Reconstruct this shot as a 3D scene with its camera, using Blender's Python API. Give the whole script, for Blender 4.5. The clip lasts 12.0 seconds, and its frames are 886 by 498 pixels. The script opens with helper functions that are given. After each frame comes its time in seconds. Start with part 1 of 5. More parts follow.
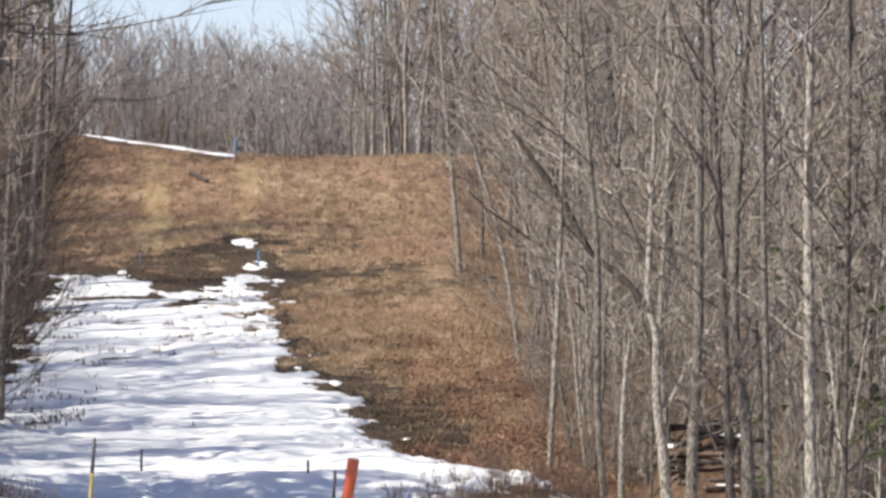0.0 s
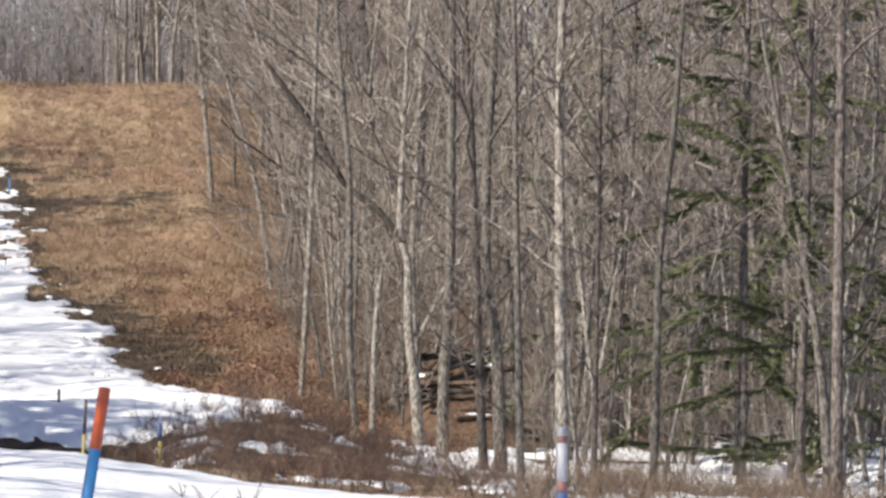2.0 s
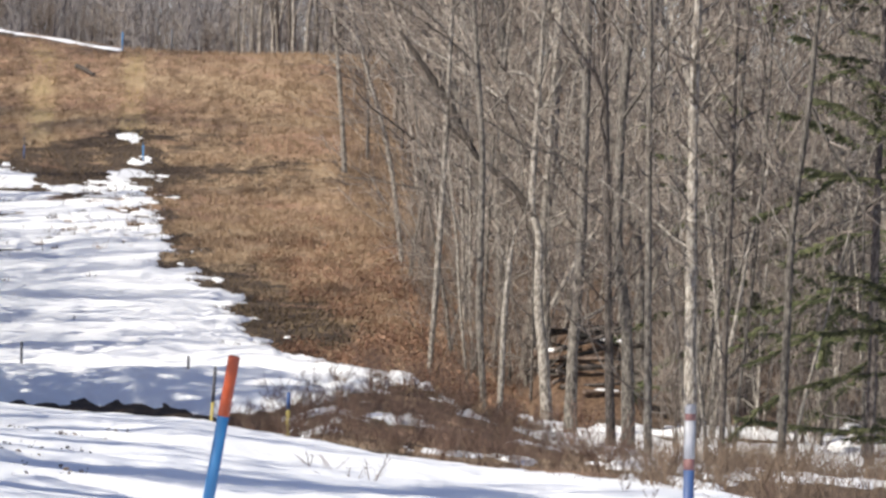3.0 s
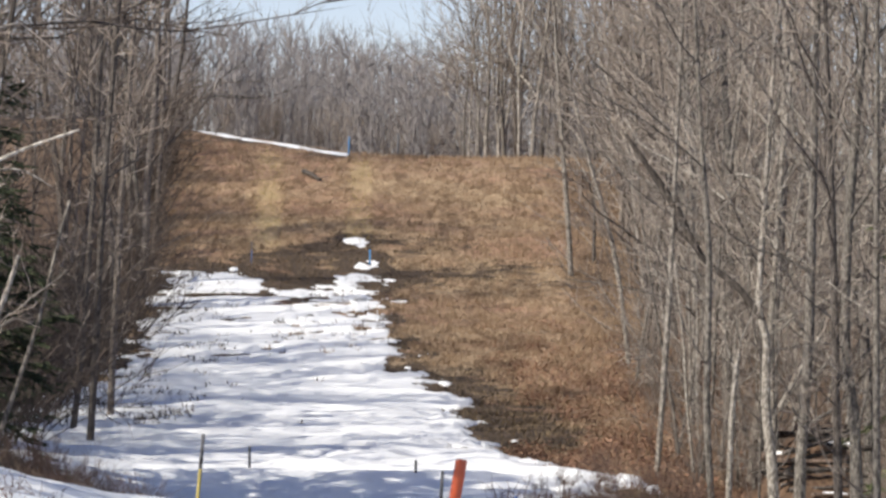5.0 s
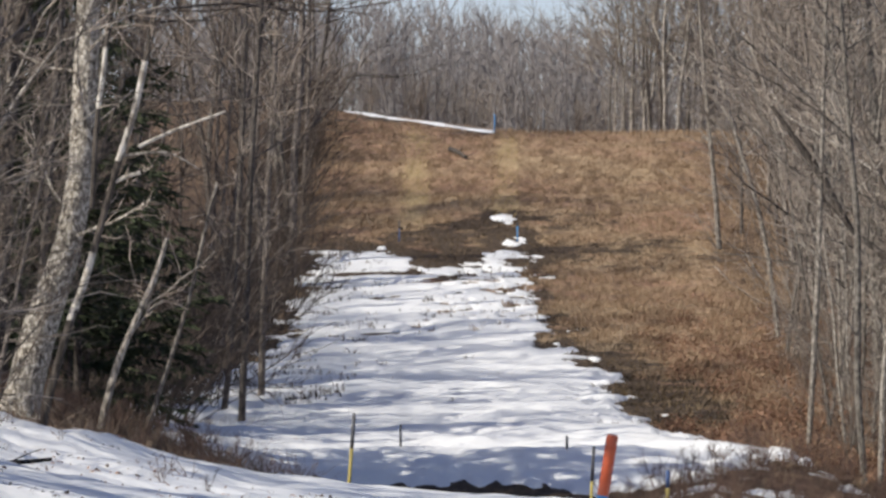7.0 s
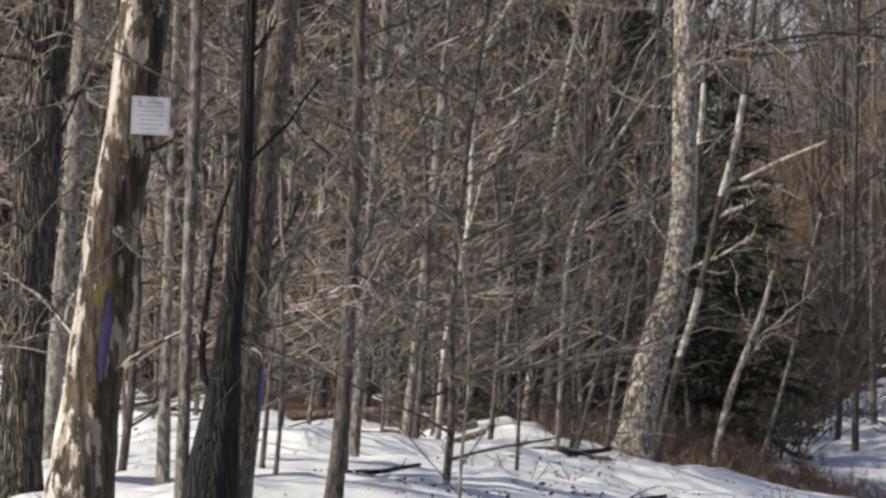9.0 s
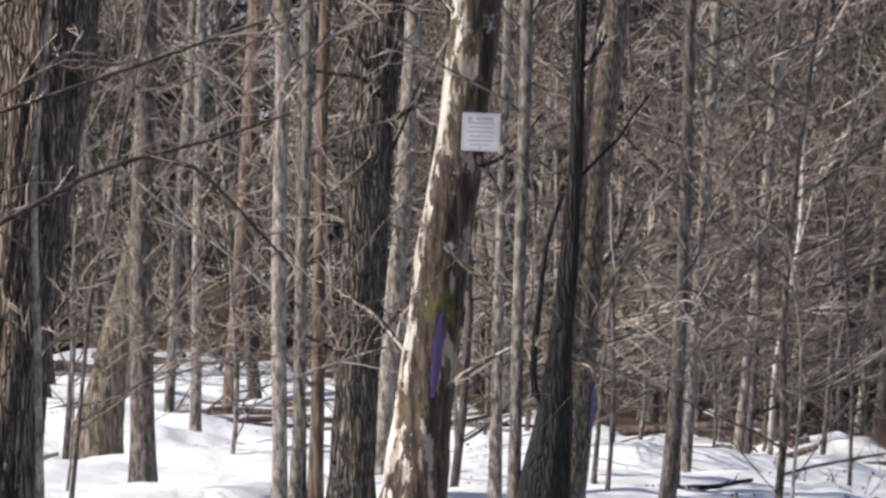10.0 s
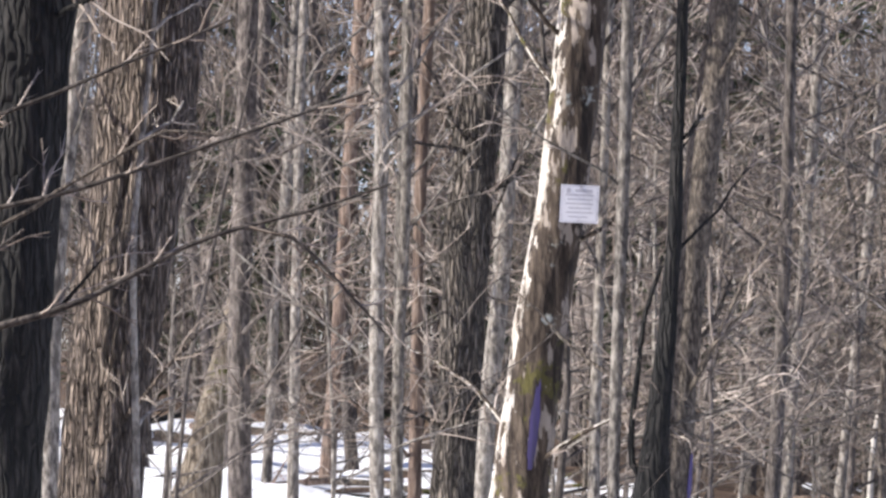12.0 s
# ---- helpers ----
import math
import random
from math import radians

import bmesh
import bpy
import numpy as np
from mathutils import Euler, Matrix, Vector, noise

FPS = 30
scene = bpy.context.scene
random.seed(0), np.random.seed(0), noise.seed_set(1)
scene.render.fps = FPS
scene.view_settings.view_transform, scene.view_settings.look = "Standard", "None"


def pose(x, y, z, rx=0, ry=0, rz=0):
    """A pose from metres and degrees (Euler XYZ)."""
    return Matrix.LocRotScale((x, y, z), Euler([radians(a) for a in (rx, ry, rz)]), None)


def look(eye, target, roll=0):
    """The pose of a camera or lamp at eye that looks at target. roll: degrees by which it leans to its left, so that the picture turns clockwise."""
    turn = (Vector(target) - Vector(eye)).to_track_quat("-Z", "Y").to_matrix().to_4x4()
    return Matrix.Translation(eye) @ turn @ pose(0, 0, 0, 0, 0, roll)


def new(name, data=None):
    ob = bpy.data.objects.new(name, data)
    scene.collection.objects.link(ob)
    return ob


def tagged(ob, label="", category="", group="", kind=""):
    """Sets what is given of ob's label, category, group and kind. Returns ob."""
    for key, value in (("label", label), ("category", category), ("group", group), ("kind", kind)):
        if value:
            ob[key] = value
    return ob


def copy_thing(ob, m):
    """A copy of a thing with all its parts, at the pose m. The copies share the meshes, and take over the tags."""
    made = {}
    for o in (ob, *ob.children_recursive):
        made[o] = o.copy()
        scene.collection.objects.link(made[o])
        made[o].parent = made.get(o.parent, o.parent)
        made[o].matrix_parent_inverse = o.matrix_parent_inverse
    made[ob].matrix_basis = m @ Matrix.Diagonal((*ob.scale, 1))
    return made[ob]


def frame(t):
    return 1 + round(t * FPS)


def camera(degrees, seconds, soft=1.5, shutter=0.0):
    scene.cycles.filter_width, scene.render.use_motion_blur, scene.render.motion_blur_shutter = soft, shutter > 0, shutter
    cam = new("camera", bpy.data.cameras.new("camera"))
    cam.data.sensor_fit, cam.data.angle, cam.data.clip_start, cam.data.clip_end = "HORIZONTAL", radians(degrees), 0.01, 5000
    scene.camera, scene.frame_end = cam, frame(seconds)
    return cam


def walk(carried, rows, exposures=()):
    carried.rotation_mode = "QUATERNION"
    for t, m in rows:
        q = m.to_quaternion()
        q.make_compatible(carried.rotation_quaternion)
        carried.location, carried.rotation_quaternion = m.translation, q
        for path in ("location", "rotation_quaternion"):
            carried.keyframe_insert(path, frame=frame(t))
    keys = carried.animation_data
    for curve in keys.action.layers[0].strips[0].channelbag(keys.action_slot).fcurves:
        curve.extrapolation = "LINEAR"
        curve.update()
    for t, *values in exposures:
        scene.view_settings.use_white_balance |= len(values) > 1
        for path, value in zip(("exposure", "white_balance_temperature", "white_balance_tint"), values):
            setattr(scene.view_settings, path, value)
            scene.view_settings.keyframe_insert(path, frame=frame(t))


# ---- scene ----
# A long lens held at eye height, turning on the spot: seconds, yaw, pitch, roll in degrees.
EYE = 1.6
cam = camera(11.7, 12.0, soft=2.8)
ROWS = [
    (0.0, 0.000, 1.340, 0.000),
    (0.5, -0.143, 1.608, -0.163),
    (1.0, -0.247, 1.881, -0.785),
    (1.5, 0.244, 1.623, -1.163),
    (1.8, -2.618, 1.002, -0.769),
    (2.0, -3.285, 0.406, 0.117),
    (2.5, -1.872, -0.220, 1.101),
    (2.7, -1.775, -0.159, 1.255),
    (4.3, 0.517, 1.236, 1.079),
    (4.5, 0.700, 1.331, 1.161),
    (5.0, 1.479, 1.347, 1.035),
    (5.5, 2.004, 0.960, 0.835),
    (6.0, 1.933, 0.918, 0.599),
    (6.5, 2.205, 0.851, 0.522),
    (7.0, 3.432, 1.018, 0.110),
    (7.2, 4.654, 0.983, 0.236),
    (8.8, 10.603, 1.235, -1.786),
    (9.0, 11.436, 1.605, -2.100),
    (9.5, 13.805, 2.150, -2.399),
    (10.0, 15.806, 1.975, -2.255),
    (10.5, 16.552, 2.299, -2.175),
    (11.0, 16.754, 2.828, -2.069),
    (11.5, 16.747, 2.983, -2.276),
    (12.0, 17.073, 2.971, -1.935),
]
walk(cam, [(t, pose(0, 0, EYE, 0, 0, yaw) @ pose(0, 0, 0, 90 + pitch) @ pose(0, 0, 0, 0, 0, roll)) for t, yaw, pitch, roll in ROWS],
     [(0.0, 0.40, 6700, 4.5), (2.7, 0.38, 6700, 4.5), (5.0, 0.27, 6700, 4), (6.5, 0.07, 6650, 4), (8.8, -0.1, 6950, 3), (9.5, 0.03, 6720, 5), (10.5, 0.24, 6500, 7), (12.0, 0.66, 6400, 8)])

# ---- light: low late-winter sun from the left and a little behind, thin pale sky ----
SUN_UP, SUN_FROM = radians(37), Vector((-0.85, -0.53, 0)).normalized()
world = bpy.data.worlds.new("sky")
scene.world = world
world.use_nodes = True
sky = world.node_tree.nodes.new("ShaderNodeTexSky")
sky.sky_type, sky.sun_disc = "NISHITA", False
sky.sun_elevation, sky.sun_rotation = SUN_UP, math.atan2(SUN_FROM.x, SUN_FROM.y)
sky.air_density, sky.dust_density, sky.ozone_density = 0.8, 0.35, 1.0
tint = world.node_tree.nodes.new("ShaderNodeMix")
tint.data_type, tint.blend_type = "RGBA", "MULTIPLY"
tint.inputs["Factor"].default_value, tint.inputs["B"].default_value = 1.0, (1.14, 0.97, 1.05, 1)
world.node_tree.links.new(sky.outputs[0], tint.inputs["A"])
world.node_tree.links.new(tint.outputs["Result"], world.node_tree.nodes["Background"].inputs[0])
world.node_tree.nodes["Background"].inputs[1].default_value = 0.115
sun = new("sun", bpy.data.lights.new("sun", "SUN"))
sun.data.energy, sun.data.angle, sun.data.color = 5.2, radians(0.55), (1.0, 0.925, 0.86)
to_sun = SUN_FROM * math.cos(SUN_UP) + Vector((0, 0, math.sin(SUN_UP)))
sun.matrix_world = look(to_sun * 60, (0, 0, 0))


# ---- materials ----
def material(name):
    m = bpy.data.materials.new(name)
    m.use_nodes = True
    return m, m.node_tree.nodes, m.node_tree.links, m.node_tree.nodes["Principled BSDF"]


def noise_node(nodes, links, coord, scale, detail=4, rough=0.6, squash=None, twist=0.0):
    n = nodes.new("ShaderNodeTexNoise")
    n.inputs["Distortion"].default_value = twist
    n.inputs["Scale"].default_value, n.inputs["Detail"].default_value, n.inputs["Roughness"].default_value = scale, detail, rough
    if squash:
        mp = nodes.new("ShaderNodeMapping")
        mp.inputs["Scale"].default_value = squash
        links.new(coord, mp.inputs["Vector"])
        coord = mp.outputs[0]
    links.new(coord, n.inputs["Vector"])
    return n.outputs["Fac"]


def ramp(nodes, links, fac, *stops):
    r = nodes.new("ShaderNodeValToRGB")
    el = r.color_ramp.elements
    while len(el) < len(stops):
        el.new(0.5)
    for e, (p, c) in zip(el, stops):
        e.position, e.color = p, (*c, 1) if len(c) == 3 else c
    links.new(fac, r.inputs[0])
    return r.outputs[0]


def blend(nodes, links, fac, a, b, kind="MIX"):
    m = nodes.new("ShaderNodeMix")
    m.data_type, m.blend_type = "RGBA", kind
    for s, v in ((m.inputs["Factor"], fac), (m.inputs["A"], a), (m.inputs["B"], b)):
        if isinstance(v, bpy.types.NodeSocket):
            links.new(v, s)
        elif isinstance(v, (int, float)):
            s.default_value = v
        else:
            s.default_value = (*v, 1)
    return m.outputs["Result"]


def relief(nodes, links, bsdf, height, strength, distance):
    b = nodes.new("ShaderNodeBump")
    b.inputs["Strength"].default_value, b.inputs["Distance"].default_value = strength, distance
    links.new(height, b.inputs["Height"])
    links.new(b.outputs[0], bsdf.inputs["Normal"])


def bark(name, dark, mid, light, grain=18, deep=0.02, moss=None, tone=0.5, blotch=2.2, stretch=0.16, twist=0.15, plates=0, run=0.11):
    """Tree bark: grain drawn out along the trunk, blotches, a tone of its own for each tree."""
    m, nodes, links, bsdf = material(name)
    co = nodes.new("ShaderNodeTexCoord").outputs["Object"]
    fine = noise_node(nodes, links, co, grain, 5, 0.65, (1, 1, stretch), twist)
    big = noise_node(nodes, links, co, blotch, 3, 0.6, (1, 1, 0.5))
    col = ramp(nodes, links, fine, (0.40, dark), (0.50, mid), (0.62, light))
    col = blend(nodes, links, ramp(nodes, links, big, (0.42, (0, 0, 0)), (0.62, (1, 1, 1))), col, light)
    col2 = blend(nodes, links, 0.8, col, ramp(nodes, links, fine, (0.41, dark), (0.5, mid), (0.64, light)))
    height = fine
    if plates:
        mp = nodes.new("ShaderNodeMapping")
        mp.inputs["Scale"].default_value = (1, 1, run)
        sway = nodes.new("ShaderNodeVectorMath")
        sway.operation = "MULTIPLY_ADD"
        wob = nodes.new("ShaderNodeTexNoise")
        wob.inputs["Scale"].default_value = 7
        links.new(co, wob.inputs["Vector"])
        links.new(wob.outputs["Color"], sway.inputs[0])
        sway.inputs[1].default_value = (0.045, 0.045, 0.045)
        links.new(co, sway.inputs[2])
        links.new(sway.outputs[0], mp.inputs["Vector"])
        cell = nodes.new("ShaderNodeTexVoronoi")
        cell.feature = "DISTANCE_TO_EDGE"
        cell.inputs["Scale"].default_value = plates
        links.new(mp.outputs[0], cell.inputs["Vector"])
        height = ramp(nodes, links, cell.outputs["Distance"], (0.0, (0, 0, 0)), (0.16, (0.75, 0.75, 0.75)), (0.4, (1, 1, 1)))
        col2 = blend(nodes, links, ramp(nodes, links, cell.outputs["Distance"], (0.0, (0.85, 0.85, 0.85)), (0.17, (0, 0, 0))), col2, tuple(v * 0.7 for v in dark))
    if moss:
        patch = noise_node(nodes, links, co, 1.7, 4, 0.7)
        col2 = blend(nodes, links, ramp(nodes, links, patch, (0.56, (0, 0, 0)), (0.64, (1, 1, 1))), col2, moss)
    info = nodes.new("ShaderNodeObjectInfo").outputs["Random"]
    col2 = blend(nodes, links, 1.0, col2, ramp(nodes, links, info, (0, (1 - tone,) * 3), (1, (1, 1, 1))), "MULTIPLY")
    links.new(col2, bsdf.inputs["Base Color"])
    bsdf.inputs["Roughness"].default_value = 0.9
    relief(nodes, links, bsdf, height, 1.0, deep * 1.6)
    return m


BARK_GREY = bark("bark_grey", (0.068, 0.058, 0.05), (0.21, 0.185, 0.16), (0.44, 0.40, 0.35), 27, stretch=0.36, blotch=3.2)
BARK_PALE = bark("bark_pale", (0.13, 0.115, 0.10), (0.36, 0.32, 0.275), (0.64, 0.59, 0.525), 24, tone=0.4, stretch=0.4, blotch=3.5)
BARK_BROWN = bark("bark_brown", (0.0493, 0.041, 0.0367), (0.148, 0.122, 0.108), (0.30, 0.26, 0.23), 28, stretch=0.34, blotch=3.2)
# Dark bark taken down to near black, to carry the shade it stands in.
BARK_DARK_SHADED = bark("bark_dark_shaded", (0.004, 0.004, 0.0035), (0.014, 0.0125, 0.0115), (0.05, 0.045, 0.041), 30, plates=24)
# Dark bark; stands for shade on the oak's crossing limbs and one birch stem.
BARK_BRANCH = bark("bark_branch", (0.024, 0.019, 0.016), (0.065, 0.053, 0.045), (0.15, 0.125, 0.105), tone=0.2)
BARK_SANDY = bark("bark_sandy", (0.04, 0.032, 0.026), (0.14, 0.114, 0.092), (0.34, 0.285, 0.225), 52, 0.03, tone=0.1, blotch=4.0, stretch=0.3)

BARK_OAK = bark("bark_oak", (0.062, 0.046, 0.036), (0.25, 0.195, 0.158), (0.45, 0.37, 0.305), 44, 0.05, tone=0.1, stretch=0.12, twist=0.2, plates=40, run=0.065)
BARK_MOSS = bark("bark_mossy", (0.045, 0.033, 0.022), (0.19, 0.15, 0.11), (0.42, 0.355, 0.27), 34, 0.04, (0.10, 0.10, 0.025), tone=0.1)
BARK_RUSSET = bark("bark_russet", (0.0788, 0.052, 0.041), (0.187, 0.13, 0.0994), (0.325, 0.245, 0.194), 20, 0.03, tone=0.2)
BARK_BURL = bark("bark_rough", (0.05, 0.041, 0.034), (0.16, 0.135, 0.115), (0.34, 0.295, 0.25), 30, 0.06, tone=0.1, plates=32)
BARK_WHITE = bark("bark_white", (0.20, 0.17, 0.14), (0.50, 0.46, 0.40), (0.76, 0.72, 0.66), 11, 0.01, tone=0.2, stretch=0.5)
BARK_BIRCH = bark("bark_birch", (0.06, 0.048, 0.038), (0.31, 0.27, 0.222), (0.75, 0.70, 0.625), 26, 0.025, tone=0.1, blotch=5, stretch=0.6)


def peeling_bark():
    """Dead trunk: bark gone and the wood bleached along its sunny side, brown and mossy bark elsewhere."""
    m, nodes, links, bsdf = material("bark_peeling")
    co = nodes.new("ShaderNodeTexCoord")
    fine = noise_node(nodes, links, co.outputs["Object"], 20, 5, 0.65, (1, 1, 0.15))
    edge = noise_node(nodes, links, co.outputs["Object"], 7, 4, 0.7, (1, 1, 0.3))
    spots = noise_node(nodes, links, co.outputs["Object"], 3.2, 5, 0.7)
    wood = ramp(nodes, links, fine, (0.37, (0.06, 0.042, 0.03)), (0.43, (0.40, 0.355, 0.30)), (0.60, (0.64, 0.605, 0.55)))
    skin = ramp(nodes, links, fine, (0.36, (0.014, 0.010, 0.007)), (0.5, (0.055, 0.039, 0.028)), (0.68, (0.145, 0.112, 0.082)))
    skin = blend(nodes, links, ramp(nodes, links, spots, (0.57, (0, 0, 0)), (0.62, (1, 1, 1))), skin, (0.085, 0.075, 0.02))
    grey = blend(nodes, links, ramp(nodes, links, spots, (0.33, (1, 1, 1)), (0.37, (0, 0, 0))), skin, (0.34, 0.35, 0.32))
    flaked = noise_node(nodes, links, co.outputs["Object"], 9, 4, 0.65, (1, 1, 0.28))
    grey = blend(nodes, links, ramp(nodes, links, flaked, (0.56, (0, 0, 0)), (0.6, (1, 1, 1))), grey, (0.33, 0.28, 0.235))
    grey = blend(nodes, links, ramp(nodes, links, flaked, (0.36, (1, 1, 1)), (0.41, (0, 0, 0))), grey, (0.016, 0.011, 0.008))
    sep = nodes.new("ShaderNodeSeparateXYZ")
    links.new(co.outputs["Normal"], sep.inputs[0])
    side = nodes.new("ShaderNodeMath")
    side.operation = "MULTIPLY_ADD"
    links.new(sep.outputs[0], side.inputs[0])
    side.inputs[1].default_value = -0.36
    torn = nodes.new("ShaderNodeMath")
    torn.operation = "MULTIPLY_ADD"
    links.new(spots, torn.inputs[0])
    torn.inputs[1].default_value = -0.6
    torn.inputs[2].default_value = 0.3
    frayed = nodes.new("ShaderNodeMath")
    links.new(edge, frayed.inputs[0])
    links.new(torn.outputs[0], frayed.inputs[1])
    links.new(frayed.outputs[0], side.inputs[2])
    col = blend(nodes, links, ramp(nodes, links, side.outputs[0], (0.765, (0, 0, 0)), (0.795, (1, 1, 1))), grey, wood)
    links.new(col, bsdf.inputs["Base Color"])
    bsdf.inputs["Roughness"].default_value = 0.9
    relief(nodes, links, bsdf, edge, 0.9, 0.04)
    return m


BARK_PEEL = peeling_bark()


def twig_material(name, a, b, c, drift=0.0):
    """Thin dry growth, a tone for each piece; drift: how far the tone also changes from patch to patch of ground."""
    m, nodes, links, bsdf = material(name)
    isle = nodes.new("ShaderNodeNewGeometry").outputs["Random Per Island"]
    info = nodes.new("ShaderNodeObjectInfo").outputs["Random"]
    col = ramp(nodes, links, isle, (0, a), (0.55, b), (1, c))
    col = blend(nodes, links, 1.0, col, ramp(nodes, links, info, (0, (0.6, 0.57, 0.55)), (1, (1, 1, 1))), "MULTIPLY")
    if drift:
        patch = noise_node(nodes, links, nodes.new("ShaderNodeTexCoord").outputs["Object"], 1.5, 4, 0.65, (1, 0.22, 1), 0.5)
        col = blend(nodes, links, 1.0, col, ramp(nodes, links, patch, (0.36, (1 - drift, 1 - drift * 1.08, 1 - drift * 1.12)), (0.6, (1, 1, 1))), "MULTIPLY")
    links.new(col, bsdf.inputs["Base Color"])
    bsdf.inputs["Roughness"].default_value = 0.85
    return m


TWIG = twig_material("twig", (0.11, 0.09, 0.078), (0.27, 0.225, 0.19), (0.52, 0.46, 0.40))
# Browner, darker copy of TWIG that carries the shade of the left woods.
TWIG_BROWN_SHADED = twig_material("twig_brown_shaded", (0.0542, 0.042, 0.0367), (0.14, 0.108, 0.088), (0.32, 0.26, 0.21))
# Shade of the woods' edge and depth put in; also colours dark litter.
TWIG_DARK_SHADED = twig_material("twig_dark_shaded", (0.036, 0.027, 0.022), (0.10, 0.073, 0.058), (0.22, 0.17, 0.135))
# Far twigs, with the blue-grey of distance haze mixed into their colour.
TWIG_HAZED = twig_material("twig_hazed", (0.175, 0.165, 0.172), (0.305, 0.29, 0.295), (0.44, 0.42, 0.425))
TWIG_RED = twig_material("twig_red", (0.085, 0.05, 0.038), (0.17, 0.105, 0.08), (0.29, 0.20, 0.155))
# Lighter copy of the hemlock needles, with sunlight put into the green.
NEEDLE_SUNLIT = twig_material("needle_sunlit", (0.06, 0.074, 0.033), (0.115, 0.132, 0.058), (0.20, 0.21, 0.10))
TWIG_TAN = twig_material("twig_tan", (0.17, 0.135, 0.11), (0.40, 0.335, 0.285), (0.68, 0.60, 0.53))
NEEDLE = twig_material("needle", (0.026, 0.039, 0.019), (0.05, 0.068, 0.032), (0.092, 0.11, 0.056))
WEED = twig_material("weed", (0.12, 0.085, 0.06), (0.24, 0.175, 0.125), (0.38, 0.29, 0.21))
WET_SHADED_GRASS = twig_material("wet_grass", (0.03, 0.021, 0.013), (0.115, 0.082, 0.046), (0.36, 0.265, 0.155), 0.6)
YELLOW_STRAW = twig_material("yellow_straw", (0.36, 0.28, 0.11), (0.54, 0.43, 0.20), (0.66, 0.55, 0.29))
STRAW = twig_material("straw", (0.33, 0.225, 0.14), (0.50, 0.362, 0.238), (0.66, 0.51, 0.35), 0.4)
DRY_LEAF = twig_material("dry_leaf", (0.26, 0.132, 0.083), (0.47, 0.272, 0.175), (0.68, 0.445, 0.30), 0.6)


def soil_material():
    m, nodes, links, bsdf = material("rusty_soil")
    co = nodes.new("ShaderNodeTexCoord").outputs["Object"]
    fine = noise_node(nodes, links, co, 11, 6, 0.75)
    col = ramp(nodes, links, fine, (0.3, (0.06, 0.036, 0.022)), (0.5, (0.18, 0.108, 0.066)), (0.72, (0.36, 0.235, 0.155)))
    links.new(col, bsdf.inputs["Base Color"])
    bsdf.inputs["Roughness"].default_value = 0.95
    relief(nodes, links, bsdf, fine, 1.0, 0.1)
    return m


DRY_SOIL = soil_material()


def snow_material():
    m, nodes, links, bsdf = material("snow")
    co = nodes.new("ShaderNodeTexCoord").outputs["Object"]
    dirt = noise_node(nodes, links, co, 1.3, 6, 0.7)
    specks = noise_node(nodes, links, co, 14, 4, 0.7)
    col = ramp(nodes, links, dirt, (0.3, (0.91, 0.92, 0.935)), (0.62, (0.90, 0.90, 0.90)), (0.75, (0.78, 0.75, 0.70)))
    col = blend(nodes, links, ramp(nodes, links, specks, (0.66, (0, 0, 0)), (0.74, (1, 1, 1))), col, (0.45, 0.38, 0.30))
    links.new(col, bsdf.inputs["Base Color"])
    bsdf.inputs["Roughness"].default_value = 0.65
    relief(nodes, links, bsdf, noise_node(nodes, links, co, 5, 5, 0.6), 0.5, 0.06)
    return m


SNOW = snow_material()


def wet_shade_mask(nodes, links, value):
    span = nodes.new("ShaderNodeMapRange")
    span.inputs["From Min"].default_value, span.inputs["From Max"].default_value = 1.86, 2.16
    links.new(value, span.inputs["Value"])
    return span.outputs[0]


def ground_material():
    m, nodes, links, bsdf = material("winter_ground")
    co = nodes.new("ShaderNodeTexCoord").outputs["Object"]
    fine = noise_node(nodes, links, co, 9, 6, 0.7, (1, 0.3, 1))
    mid = noise_node(nodes, links, co, 0.9, 5, 0.65)
    big = noise_node(nodes, links, co, 0.16, 4, 0.6)
    grass = ramp(nodes, links, fine, (0.3, (0.28, 0.195, 0.118)), (0.5, (0.49, 0.36, 0.222)), (0.72, (0.66, 0.51, 0.34)))
    russet = ramp(nodes, links, fine, (0.3, (0.21, 0.12, 0.075)), (0.5, (0.43, 0.265, 0.172)), (0.72, (0.62, 0.415, 0.285)))
    dirt = ramp(nodes, links, fine, (0.3, (0.028, 0.019, 0.012)), (0.55, (0.085, 0.056, 0.035)), (0.75, (0.20, 0.132, 0.083)))
    litter = ramp(nodes, links, fine, (0.3, (0.07, 0.045, 0.03)), (0.5, (0.19, 0.125, 0.08)), (0.72, (0.33, 0.23, 0.15)))
    mask = nodes.new("ShaderNodeAttribute")
    mask.attribute_name = "cover"
    sep = nodes.new("ShaderNodeSeparateColor")
    links.new(mask.outputs["Color"], sep.inputs[0])
    col = blend(nodes, links, ramp(nodes, links, big, (0.42, (0, 0, 0)), (0.58, (1, 1, 1))), grass, russet)
    col = blend(nodes, links, sep.outputs[0], col, litter)
    mottle = noise_node(nodes, links, co, 3.2, 4, 0.7, (1, 0.2, 1), 0.4)
    col = blend(nodes, links, 1.0, col, ramp(nodes, links, mottle, (0.34, (0.50, 0.44, 0.40)), (0.5, (0.92, 0.9, 0.88)), (0.66, (1.0, 1.0, 1.0))), "MULTIPLY")
    streak = noise_node(nodes, links, co, 1.1, 5, 0.7, (1.6, 0.28, 1.0), 0.5)
    col = blend(nodes, links, 1.0, col, ramp(nodes, links, streak, (0.36, (0.52, 0.48, 0.45)), (0.6, (1, 1, 1))), "MULTIPLY")
